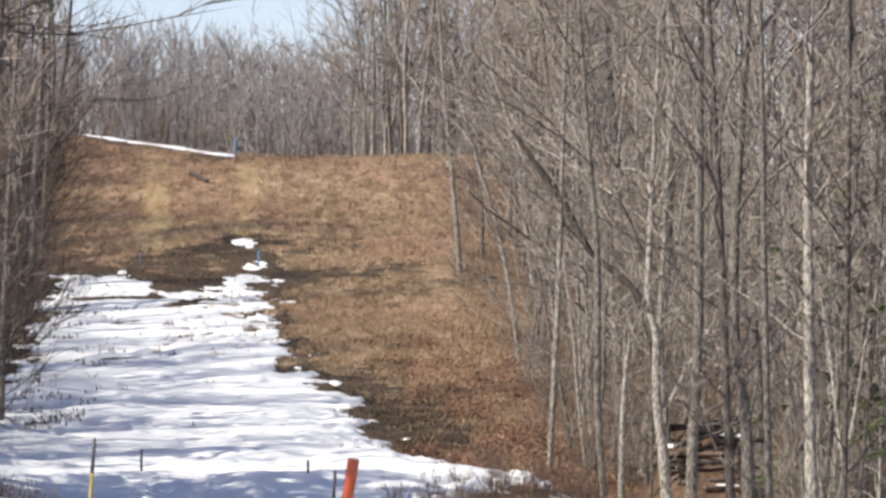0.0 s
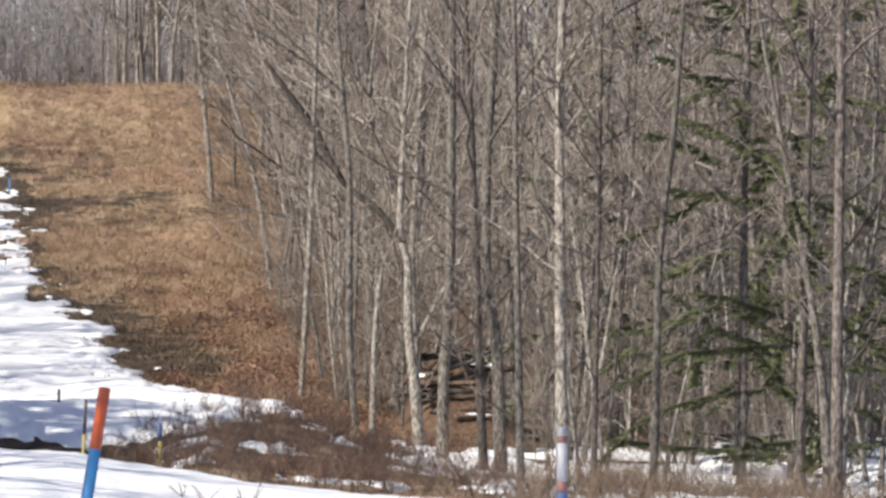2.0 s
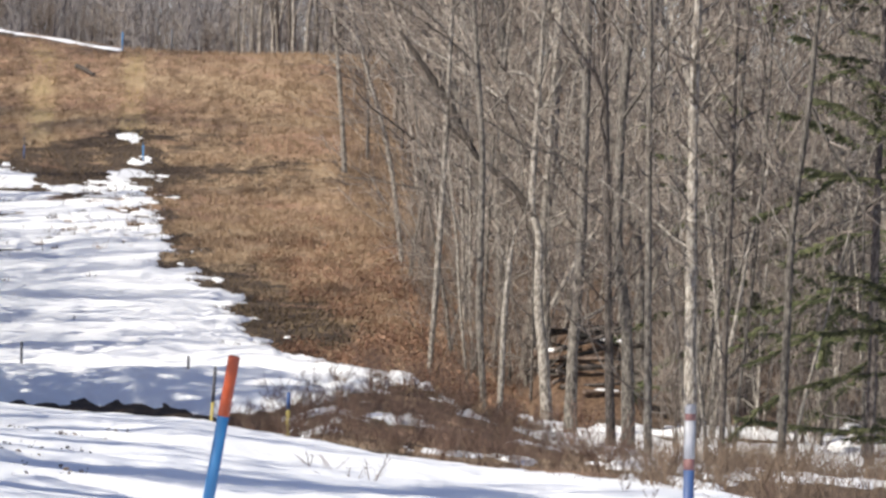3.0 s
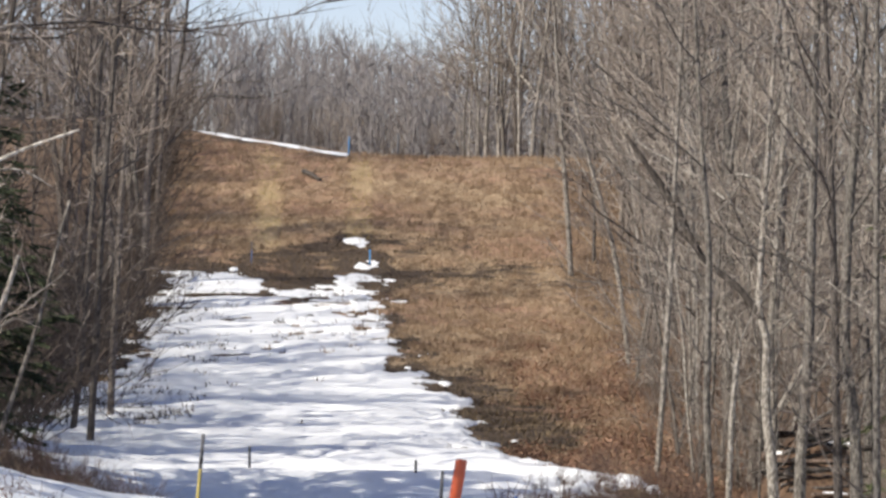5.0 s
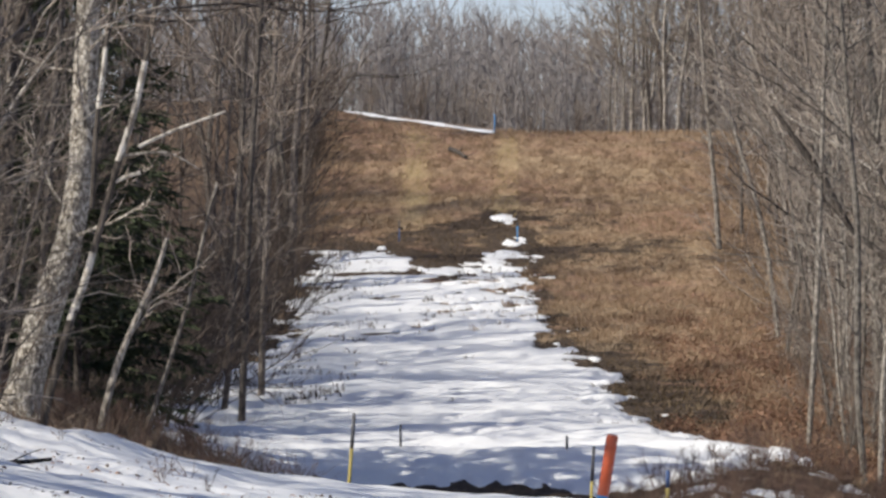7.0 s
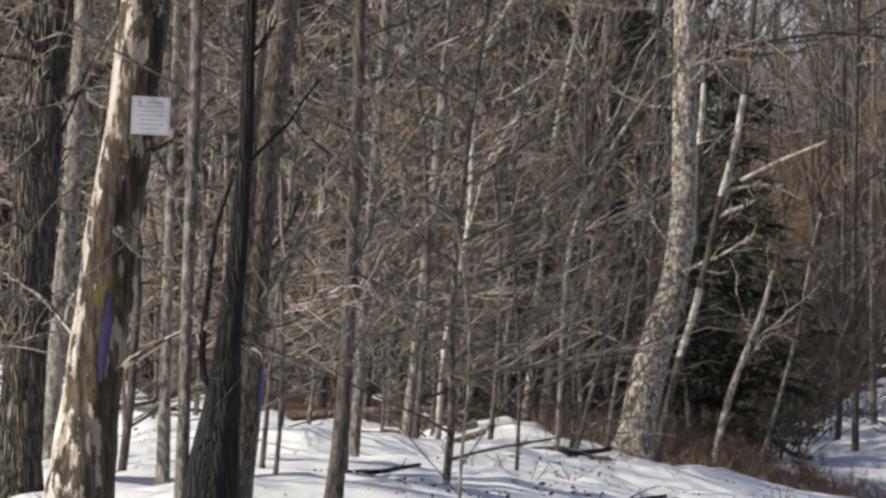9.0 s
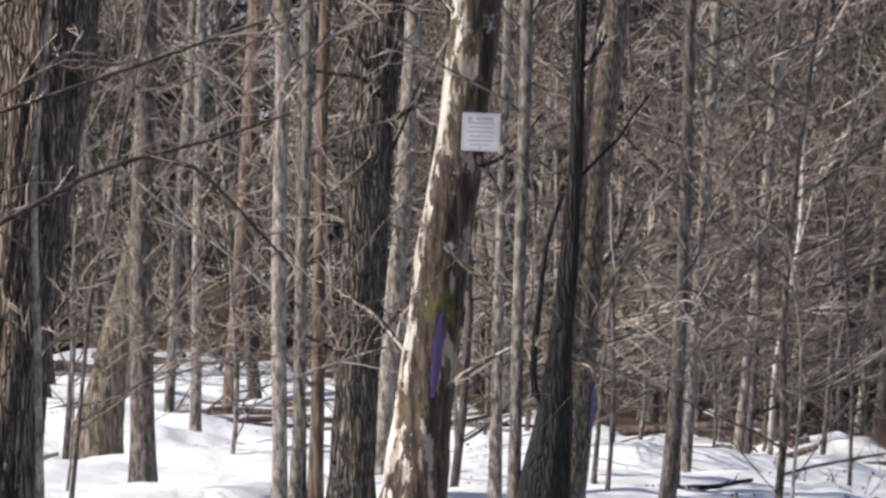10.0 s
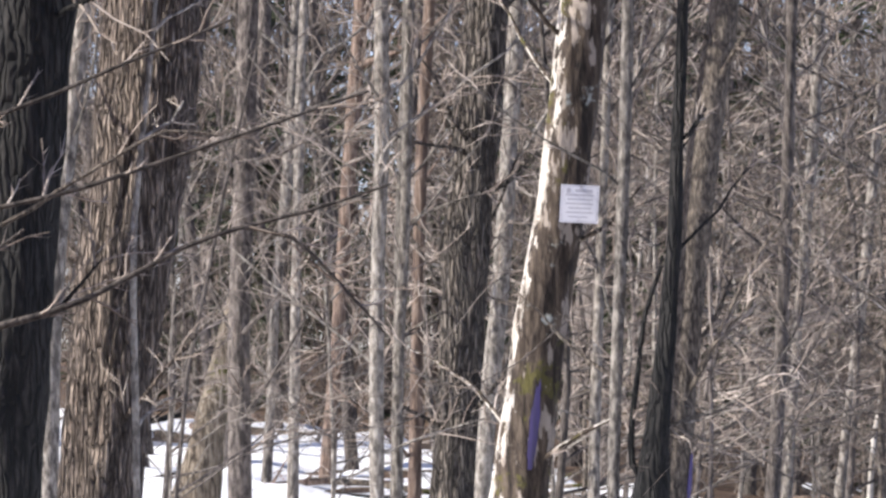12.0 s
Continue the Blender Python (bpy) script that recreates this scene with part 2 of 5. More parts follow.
    yellow = ramp(nodes, links, fine, (0.3, (0.33, 0.25, 0.10)), (0.5, (0.48, 0.37, 0.17)), (0.72, (0.60, 0.48, 0.25)))
    col = blend(nodes, links, sep.outputs[2], col, yellow)
    # Wet earth and painted shade strips both take the dirt colour here.
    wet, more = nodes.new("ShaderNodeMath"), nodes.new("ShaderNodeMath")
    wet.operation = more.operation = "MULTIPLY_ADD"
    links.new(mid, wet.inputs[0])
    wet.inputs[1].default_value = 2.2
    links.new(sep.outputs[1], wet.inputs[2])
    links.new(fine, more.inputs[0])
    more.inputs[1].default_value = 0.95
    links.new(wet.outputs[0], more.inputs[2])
    col = blend(nodes, links, wet_shade_mask(nodes, links, more.outputs[0]), col, dirt)
    links.new(col, bsdf.inputs["Base Color"])
    bsdf.inputs["Roughness"].default_value = 0.95
    relief(nodes, links, bsdf, fine, 1.0, 0.12)
    return m


GROUND = ground_material()


def painted(name, colour, rough=0.45, wear=0.25):
    m, nodes, links, bsdf = material(name)
    co = nodes.new("ShaderNodeTexCoord").outputs["Object"]
    n = noise_node(nodes, links, co, 25, 5, 0.7)
    s = noise_node(nodes, links, co, 22, 3, 0.6, (1, 1, 0.12))
    c2 = tuple(min(1, v * (1 - wear) + 0.04) for v in colour)
    col = blend(nodes, links, ramp(nodes, links, s, (0.4, (0, 0, 0)), (0.65, (1, 1, 1))), colour, c2)
    col = blend(nodes, links, ramp(nodes, links, n, (0.62, (0, 0, 0)), (0.7, (0.6, 0.6, 0.6))), col, tuple(v * 0.5 for v in colour))
    links.new(col, bsdf.inputs["Base Color"])
    bsdf.inputs["Roughness"].default_value = rough
    return m


ORANGE = painted("orange_paint", (0.50, 0.078, 0.018), 0.5, 0.25)
BLUE = painted("blue_paint", (0.04, 0.225, 0.50), 0.5, 0.2)
WHITE = painted("white_paint", (0.60, 0.60, 0.62), 0.6, 0.5)
RED = painted("faded_red_paint", (0.33, 0.15, 0.135), 0.6, 0.5)
NAVY = painted("faded_dark_blue_paint", (0.05, 0.10, 0.25), 0.5, 0.35)
YELLOW = painted("yellow_paint", (0.50, 0.41, 0.12), 0.6, 0.4)
PAINT_MARK = painted("violet_blue_paint", (0.095, 0.072, 0.20), 0.85, 0.6)
PLASTIC_WHITE = painted("weathered_white_plastic", (0.72, 0.71, 0.76), 0.5, 0.1)
PRINT = painted("faded_grey_print", (0.45, 0.44, 0.50), 0.6, 0.1)
RUST = painted("rusted_iron", (0.16, 0.08, 0.05), 0.8)
STEEL = painted("dark_weathered_steel", (0.10, 0.10, 0.11), 0.7)


# ---- the lie of the land ----
def lattice(ix, iy, seed):
    h = (ix.astype(np.int64) * 374761393 + iy.astype(np.int64) * 668265263 + seed * 1442695041) & 0x7FFFFFFF
    h = ((h ^ (h >> 13)) * 1274126177) & 0x7FFFFFFF
    return ((h ^ (h >> 16)) & 0xFFFF) / 65535.0


def bumps(x, y, seed, octaves=4, gain=0.5):
    """Soft random hills between -1 and 1, one metre wide at unit scale."""
    x, y = np.asarray(x, float), np.asarray(y, float)
    total, size, amp = 0.0, 0.0, 1.0
    for o in range(octaves):
        ix, iy = np.floor(x), np.floor(y)
        fx, fy = x - ix, y - iy
        fx, fy = fx * fx * (3 - 2 * fx), fy * fy * (3 - 2 * fy)
        a, b = lattice(ix, iy, seed + o), lattice(ix + 1, iy, seed + o)
        c, d = lattice(ix, iy + 1, seed + o), lattice(ix + 1, iy + 1, seed + o)
        total = total + amp * ((a + (b - a) * fx) * (1 - fy) + (c + (d - c) * fx) * fy - 0.5) * 2
        size, amp, x, y = size + amp, amp * gain, x * 2.03 + 7.1, y * 2.03 + 3.7
    return total / size * 1.6


def step(a, b, v):
    t = np.clip((v - a) / (b - a), 0, 1)
    return t * t * (3 - 2 * t)


HILL_Y = np.array([0, 50, 68, 80, 92, 105, 124, 140, 153, 165, 172, 185, 230, 400, 3000.0])
HILL_Z = np.array([-0.5, -0.5, -0.5, -0.36, 0.04, 0.66, 2.10, 4.0, 6.4, 8.85, 9.4, 9.5, 9.3, 10.0, 14.0])
FINE_Y = np.linspace(0, 420, 841)
FINE_Z = np.interp(FINE_Y, HILL_Y, HILL_Z)
for _ in range(3):
    FINE_Z[4:-4] = np.convolve(FINE_Z, np.ones(9) / 9, "valid")


def land(x, y):
    x, y = np.asarray(x, float), np.asarray(y, float)
    r, a = np.hypot(x, y), np.arctan2(x, y)
    near = -0.6 - 0.09 * np.clip(x, -8, 14) + 0.0095 * np.clip(x, -8, 0) ** 2
    near = near + 0.04 * np.clip(-8 - x, 0, 60) + 0.03 * np.clip(r - 40, 0, 130) * step(-8, -17, x)
    lip = np.interp(x, [-8, -6.5, -5, -3.3, -2.2, -1.4, 0.7, 1.8, 3, 5.5, 8], [0, -0.10, -0.29, -0.26, -0.14, -0.07, -0.20, -0.22, -0.14, -0.06, 0])
    near = near + lip * step(36, 48, y)
    near = near - 0.11 * np.exp(-((x + 0.9) / 1.6) ** 2 - ((y - 34.6) / 3) ** 2)
    near = near - 0.34 * np.exp(-((x + 9.0) / 1.7) ** 2 - ((y - 28.5) / 3.5) ** 2)
    hill = np.where(y < 420, np.interp(y, FINE_Y, FINE_Z), np.interp(y, HILL_Y, HILL_Z)) - 0.03 * np.clip(x, 0, 30) - 0.9 * step(1.2, 4.2, x) * step(112, 84, y)
    hill = hill + 0.15 * np.clip(-x - 7.5, 0, 10) * step(164, 177, y)
    back = 14 * step(66, 130, y)
    wood = step(-8.5 - 0.02 * y - back, -14 - 0.03 * y - back, x)
    on_hill = step(52, 72, y) * (1 - wood)
    z = near * (1 - on_hill) + hill * on_hill
    ditch = step(50.5, 57, y) * step(67, 61, y) * step(-9, -6, x) * step(0.3, -2, x)
    z = z - 1.0 * ditch
    z = z * step(4, 24, np.where(y > 0, r, 0)) + 0.05 * bumps(x / 3, y / 3, 5) * step(8, 30, r)
    return z + 0.18 * bumps(x / 11, y / 11, 9, 3) * step(70, 100, r)


def ground_z(x, y):
    return float(land(np.array([x]), np.array([y]))[0])


def sheet(name, bearings, ranges, height, mat, keep=None, cover=None, back_off=0.0):
    """A sheet of land laid out by bearing and range round a point a little behind the origin."""
    b, r = np.meshgrid(bearings, ranges)
    x, y = r * np.sin(b), r * np.cos(b) - back_off
    z = height(x, y)
    n, w = b.size, len(bearings)
    idx = np.arange(n).reshape(b.shape)
    quads = np.stack([idx[:-1, :-1], idx[:-1, 1:], idx[1:, 1:], idx[1:, :-1]], -1).reshape(-1, 4)
    if keep is not None:
        k = keep(x, y).reshape(-1)
        quads = quads[k[quads].any(1)]
    used = np.unique(quads)
    back = np.full(n, -1)
    back[used] = np.arange(len(used))
    pts = np.stack([x, y, z], -1).reshape(-1, 3)[used]
    me = bpy.data.meshes.new(name)
    me.from_pydata(pts.tolist(), [], back[quads][:, ::-1].tolist())
    me.polygons.foreach_set("use_smooth", [True] * len(me.polygons))
    if cover is not None:
        c = np.stack(cover(x.reshape(-1)[used], y.reshape(-1)[used]), -1)
        at = me.color_attributes.new("cover", "FLOAT_COLOR", "POINT")
        at.data.foreach_set("color", np.concatenate([c, np.ones((len(c), 4 - c.shape[1]))], 1).astype(np.float32).reshape(-1))
    me.materials.append(mat)
    return new(name, me)


def right_wood_edge(y):
    return np.interp(y, [0, 60, 69, 95, 105, 140, 165, 260], [4.5, 3.2, 2.4, 2.0, 1.9, 0.6, 0.1, -1.5])


def left_wood_edge(y):
    return np.interp(y, [0, 30, 48, 85, 105, 132, 165, 260], [-5.5, -6.0, -7.2, -9.6, -10.6, -12.0, -14.5, -22])


def earth_and_shade(x, y):
    """Tree-shade strips across the slope, painted as wet earth, and the ditch banks."""
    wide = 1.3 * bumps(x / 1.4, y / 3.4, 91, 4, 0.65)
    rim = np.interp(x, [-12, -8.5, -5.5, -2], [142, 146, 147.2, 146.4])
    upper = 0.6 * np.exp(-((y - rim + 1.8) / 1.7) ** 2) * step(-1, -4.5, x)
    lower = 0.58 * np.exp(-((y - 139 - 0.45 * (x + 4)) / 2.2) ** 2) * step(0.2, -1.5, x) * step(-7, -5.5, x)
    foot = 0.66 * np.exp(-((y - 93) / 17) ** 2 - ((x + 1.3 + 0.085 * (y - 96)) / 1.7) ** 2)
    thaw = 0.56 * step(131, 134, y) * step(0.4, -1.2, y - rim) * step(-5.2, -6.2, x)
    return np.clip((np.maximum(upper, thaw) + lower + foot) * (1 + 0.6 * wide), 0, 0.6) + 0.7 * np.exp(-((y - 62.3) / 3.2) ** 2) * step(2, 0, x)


def wheel_tracks(x, y):
    return (np.exp(-((x + 0.0665 * y) / 0.55) ** 2) + np.exp(-((x + 0.0455 * y) / 0.45) ** 2)) * step(140, 150, y) * step(172, 166, y)


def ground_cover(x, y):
    """Litter under trees, wet bare earth where snow has just gone, painted shade strips."""
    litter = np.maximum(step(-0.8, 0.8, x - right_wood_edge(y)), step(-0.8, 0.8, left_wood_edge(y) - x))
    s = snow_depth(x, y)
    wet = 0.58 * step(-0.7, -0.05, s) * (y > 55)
    return litter, np.clip(wet + earth_and_shade(x, y), 0, 0.8), 0.45 * wheel_tracks(x, y) * (0.7 + 0.5 * bumps(x, y / 3, 95, 3))


# where the snow has drawn back from the feet of the trunks in the front rows
TREE_FEET = [(-9.44, 22.07), (-10.71, 25.87), (-9.33, 23.19), (-8.78, 22.55), (-14.74, 39.33), (-12.25, 33.85), (-17.64, 52.09), (-15.44, 44.39), (-17.38, 49.01), (-10.26, 31.37), (-10.42, 32.36), (-10.6, 33.36), (-10.04, 32.49), (-10.97, 36.38), (-8.78, 29.73), (-7.79, 28.97), (-8.95, 32.8), (-7.59, 29.23), (-7.54, 28.73), (-8.05, 35.09), (-8.81, 39.02), (-7.23, 31.17), (-9.17, 43.03), (-9.06, 44.08), (-7.92, 44.81), (-9.26, 49.13), (-8.02, 51.38), (-9.71, 54.14), (-7.54, 47.4), (-7.07, 46.26), (-6.95, 49.51), (-7.12, 54.54), (-9.09, 19.48)]


def snow_depth(x, y):
    """Above nought where snow lies; metres of its surface over the earth, before clipping."""
    r, a = np.hypot(x, y), np.arctan2(x, y)
    rag = bumps(x / 1.3, y / 2.6, 21, 5, 0.62)
    rough = bumps(x / 0.65, y / 1.1, 31, 4, 0.65)
    # open snow in front, to the lip of the ditch
    front = (np.interp(x, [-8.5, -7.5, -6.5, -5.6, -4.4], [47.4, 47.2, 47.0, 48.4, 51.2]) + 0.5 * rag - y) * 0.4
    front = np.minimum(front, (np.interp(x, [1.4, 3, 4.8, 6.4, 9], [51.5, 49.8, 48.4, 47.4, 46]) - y + 0.7 * rag) * 0.4)
    # the snowfield up the cleared strip
    right = np.interp(y, [60, 69, 72, 74, 81, 92.5, 97.4, 103.2, 107, 110.3, 117.1, 124.8, 127.1, 130.4, 137, 140], [0.7, 0.8, 0.7, 0.1, -1.3, -2.1, -2.05, -2.5, -3.1, -3.45, -4.2, -4.85, -4.75, -5.1, -5.6, -5.75])
    left = np.interp(y, [60, 85, 105, 132, 141], [-14, -12.5, -10.6, -12.0, -12.3])
    top = np.interp(x, [-12, -9.3, -9.0, -8.1, -7.8, -7.0, -5.7], [138.2, 138.4, 134.4, 135.4, 136.0, 136.4, 136.7])
    field = np.minimum(np.minimum((right - x) * 0.5, (x - left) * 0.5), np.minimum((top - y) * 0.2, (y - 62.6 - np.interp(x, [-5.2, -4.5, -3.5, -2.7, -2.0, -1.2], [0.6, 2.0, 2.15, 2.15, 2.0, 1.2])) * 0.5))
    field = field + (0.24 * rag + 0.34 * rough) * (1 - 0.15 * step(126, 137, y)) * (0.35 + 0.65 * np.maximum(step(67, 74, y), step(-1, 0.5, x)))
    mud = bumps(x / 0.42, y / 0.9, 61, 4, 0.7) * step(106, 120, y) * step(-9.2, -7.0, x)
    field = field + 0.17 * bumps(x / 0.24, y / 0.55, 33, 3, 0.6)
    field = np.minimum(field, 0.5) - 1.3 * step(0.33, 0.6, mud)
    # earth showing in thin lines and in one hole by the edge
    field = field - 0.9 * np.exp(-((y - 132.9 - 0.3 * (x + 9.6)) / 0.75) ** 2) * step(-11.6, -11, x) * step(-8.4, -9.0, x)
    field = field - 0.9 * np.exp(-((x + 4.05) / 0.28) ** 2 - ((y - 111) / 2.2) ** 2)
    field = field + step(-0.8, 0.2, x) * step(74, 70, y) * (0.8 * rag + 0.4 * rough - 0.15)
    # the lone patches above it, and the strip on the crest
    lone = np.maximum(0.15 - np.hypot((x + 6.69) / 0.55, (y - 146.2) / 1.2) * 0.3, 0.23 - np.hypot((x + 5.97) / 0.42, (y - 141.7) / 1.3) * 0.3)
    lone = np.maximum(lone, 0.2 - np.hypot((x + 6.2) / 0.95, (y - 138.7) / 0.75) * 0.3) + 0.3 * rough
    strip = 0.20 + 0.25 * rag * step(-11, -13, x) - np.abs(y - 170.2 + 0.776 * (x + 8.2)) * 0.22 - 0.5 * step(-8.2, -7.9, x) - 0.35 * step(-14.2, -15.2, x)
    # patchy snow under the trees
    woods_r = 0.09 + 0.16 * step(3.6, 4.4, x) + 0.6 * rag - 0.025 * np.clip(y - 66, 0, 100) - 0.5 * step(1.2, 0, x - 2.4) - 0.6 * step(84, 92, y) - 0.35 * step(64, 56, y)
    woods_l = 0.35 + 0.30 * rag - 0.16 * np.clip(r - np.interp(a, [-0.384, -0.33, -0.305, -0.275, -0.24, -0.19], [82, 72, 64, 54, 50, 48]), 0, 100) - 0.9 * step(-8.7, -7.7, x) * step(46.0, 47.5, y) - 0.5 * step(left_wood_edge(y) - 0.5, left_wood_edge(y) + 0.5, x) * step(52, 56, y)
    scrub = np.minimum(0.55 * rag + 0.25 * rough - 0.26 + 0.2 * step(60, 63, y) * step(3.2, 2, x), 0.10) - 0.6 * step(52.5, 51.5, y) - 0.6 * step(68, 72, y)
    s = np.maximum(np.maximum(front, field), np.maximum(lone, strip + 0.1 * rough))
    s = np.where(x > -0.6, np.maximum(s, scrub), s)
    s = np.where(x > 1.2, np.maximum(s, woods_r), s)
    s = np.where(a < -0.10, np.maximum(s, woods_l), s)
    s = np.minimum(s, 0.6)
    for fx, fy in TREE_FEET:
        s = s - (0.75 + 0.5 * rag) * np.exp(-(((x - fx - 0.12) / 0.36) ** 2 + ((y - fy) / 0.55) ** 2))
    return s


def snow_top(x, y):
    s = snow_depth(x, y)
    u, v = 0.9 * x + 0.43 * y, 0.9 * y - 0.43 * x
    uneven = (0.05 + 0.10 * step(33, 42, y)) * bumps(x / 1.3, y / 1.9, 45, 4) * step(-4.5, -7, x) * step(62, 54, y)
    waves = (0.060 * bumps(x / 1.7 + y / 6, y / 1.0, 46, 3, 0.55) + 0.03 * bumps(x / 0.6, y / 0.6, 47, 2)) * step(62, 70, y)
    ripples = 0.042 * bumps((0.49 * x + 0.87 * y) / 5, (0.87 * x - 0.49 * y) / 0.75, 48, 3, 0.55) * step(62, 70, y) * (1 - 0.4 * step(110, 135, y))
    high = 1 - 0.85 * step(84, 122, y)
    drift = uneven + waves * high + ripples + (0.065 - 0.03 * step(64, 90, y)) * bumps(u / 4.5, v / 1.1, 41, 4) + 0.026 * bumps(u / 0.9, v / 0.5, 51, 3) + (0.02 + 0.016 * step(-2, -5, x)) * bumps(u / 2.2, v / 0.42, 53, 3) * step(62, 54, y)
    return land(x, y) + np.clip(s * 0.5, -0.12, 0.055 - 0.03 * step(80, 120, y)) + 0.07 * step(0.2, 0.7, s) * step(60, 52, y) + 0.09 * high * step(0.05, 0.5, s) * step(58, 64, y) + drift * step(-0.02, 0.3, s)


VIEW = np.linspace(radians(-24.5), radians(10.5), 560)
AROUND = np.concatenate([np.linspace(radians(-180), radians(-25), 40), np.linspace(radians(-24.5), radians(10.5), 260), np.linspace(radians(11), radians(180), 40)])
FAR = np.concatenate([[0.01, 4, 8, 12, 16, 20, 23], np.geomspace(25, 185, 300), np.geomspace(190, 2900, 40)])
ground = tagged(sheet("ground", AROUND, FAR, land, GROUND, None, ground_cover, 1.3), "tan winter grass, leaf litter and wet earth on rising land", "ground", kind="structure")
snow = sheet("snow_cover", VIEW, np.concatenate([np.geomspace(22, 62, 160), np.linspace(62.2, 142, 390), np.linspace(142.5, 181, 80)]), snow_top, SNOW, lambda x, y: snow_depth(x, y) > -0.11)
tagged(snow, "old melting snow lying in drifts over the grass", "snow", kind="structure")


# ---- trees ----
def tube(V, F, pts, rads, sides):
    base = len(V)
    for i, p in enumerate(pts):
        d = (pts[min(i + 1, len(pts) - 1)] - pts[max(i - 1, 0)])
        side = d.cross(Vector((0.31, 0.87, 0.38)))
        side = side.normalized() if side.length > 1e-6 else Vector((1, 0, 0))
        up = d.cross(side).normalized()
        for k in range(sides):
            t = 2 * math.pi * k / sides
            V.append(p + (side * math.cos(t) + up * math.sin(t)) * rads[i])
    for i in range(len(pts) - 1):
        for k in range(sides):
            a, b = base + i * sides + k, base + i * sides + (k + 1) % sides
            F.append((a, b, b + sides, a + sides))


def spike(V, F, a, b, r):
    """A twig: three sides drawn out to a point."""
    d = b - a
    side = d.cross(Vector((0.31, 0.87, 0.38))).normalized() * r
    up = d.cross(side).normalized() * r
    n = len(V)
    V += [a + side, a - side * 0.5 + up * 0.87, a - side * 0.5 - up * 0.87, b]
    F += [(n, n + 1, n + 3), (n + 1, n + 2, n + 3), (n + 2, n, n + 3)]


def limb(rng, start, way, length, r0, r1, segs, wander=0.18, lift=0.10):
    pts, rads, p, d = [start.copy()], [r0], start.copy(), way.normalized()
    for i in range(segs):
        d = (d + Vector((rng.gauss(0, wander), rng.gauss(0, wander), rng.gauss(0, wander) + lift))).normalized()
        p = p + d * (length / segs)
        pts.append(p.copy())
        rads.append(r0 + (r1 - r0) * (i + 1) / segs)
    return pts, rads


def along(pts, rads, f):
    i = min(int(f * (len(pts) - 1)), len(pts) - 2)
    t = f * (len(pts) - 1) - i
    return pts[i].lerp(pts[i + 1], t), (pts[i + 1] - pts[i]).normalized(), rads[i] * (1 - t) + rads[i + 1] * t


def splay(rng, d, angle):
    q = d.cross(Vector((rng.gauss(0, 1), rng.gauss(0, 1), rng.gauss(0, 1))))
    q = q.normalized() if q.length > 1e-5 else Vector((1, 0, 0))
    return d * math.cos(angle) + q * math.sin(angle)


def make_mesh(name, V, F, mat, smooth=True):
    me = bpy.data.meshes.new(name)
    me.from_pydata([tuple(v) for v in V], [], F)
    if smooth:
        me.polygons.foreach_set("use_smooth", [True] * len(F))
    me.materials.append(mat)
    return me


def part(name, mesh, parent, label=""):
    ob = new(name, mesh)
    ob.parent = parent
    if label:
        ob["label"] = label
    return ob


def crown_of(rng, pts, rads, first, count, reach, subs, twigs, thin, lift=0.10, wide=(0.6, 1.15)):
    """Limbs with branches and twigs, all along the upper part of a trunk."""
    LV, LF, TV, TF = [], [], [], []
    for i in range(count):
        f = first + (0.97 - first) * (i + rng.random()) / count
        p, d, r = along(pts, rads, f)
        w = splay(rng, d, rng.uniform(*wide))
        ln = reach * (1.15 - f) * rng.uniform(0.6, 1.25)
        lp, lr = limb(rng, p, w, ln, max(r * rng.uniform(0.35, 0.6), thin * 1.6), thin, 6, 0.2, lift)
        tube(LV, LF, lp, lr, 4)
        for _ in range(subs):
            sp, sd, sr = along(lp, lr, rng.uniform(0.2, 1.0))
            bp, br = limb(rng, sp, splay(rng, sd, rng.uniform(0.4, 0.95)), ln * rng.uniform(0.25, 0.5), max(sr * 0.6, thin), thin * 0.6, 3, 0.2, lift)
            tube(TV, TF, bp, br, 3)
            for _ in range(twigs):
                tp, td, tr = along(bp, br, rng.uniform(0.15, 1.0))
                w = splay(rng, td, rng.uniform(0.35, 0.9)) + Vector((0, 0, lift))
                spike(TV, TF, tp, tp + w * (ln * rng.uniform(0.12, 0.30)), thin * 0.75)
    return LV, LF, TV, TF


def crown_part(root, LV, LF, TV, TF, mat, twig_mat):
    """Limbs and twigs of one crown, past counting."""
    n = len(LV)
    me = make_mesh("crown", LV + TV, LF + [tuple(i + n for i in f) for f in TF], mat)
    me.materials.append(twig_mat)
    me.polygons.foreach_set("material_index", [0] * len(LF) + [1] * len(TF))
    return tagged(part("crown", me, root), kind="stuff")


def bare_tree(seed, height, radius, first, limbs, reach, subs, twigs, thin, mat, twig_mat, label, bend=0.05, lift=0.10, wide=(0.6, 1.15), sides=8, name="bare_tree", category="tree"):
    rng = random.Random(seed)
    root = tagged(new(name), label, category)
    segs = 9
    pts, rads = limb(rng, Vector((0, 0, -0.15)), Vector((rng.gauss(0, 0.03), rng.gauss(0, 0.03), 1)), height, radius, radius * 0.18, segs, bend, 0.12)
    rads[0] = radius * 1.35
    V, F = [], []
    tube(V, F, pts, rads, sides)
    part("trunk", make_mesh("trunk", V, F, mat), root)
    LV, LF, TV, TF = crown_of(rng, pts, rads, first, limbs, reach, subs, twigs, thin, lift, wide)
    crown_part(root, LV, LF, TV, TF, mat, twig_mat)
    return root


def smooth_path(path, gap=0.3):
    """Points along a curve through the given (across, up, radius) places."""
    P = [Vector((a, 0, u)) for a, u, _ in path]
    R = [r for _, _, r in path]
    pts, rads = [], []
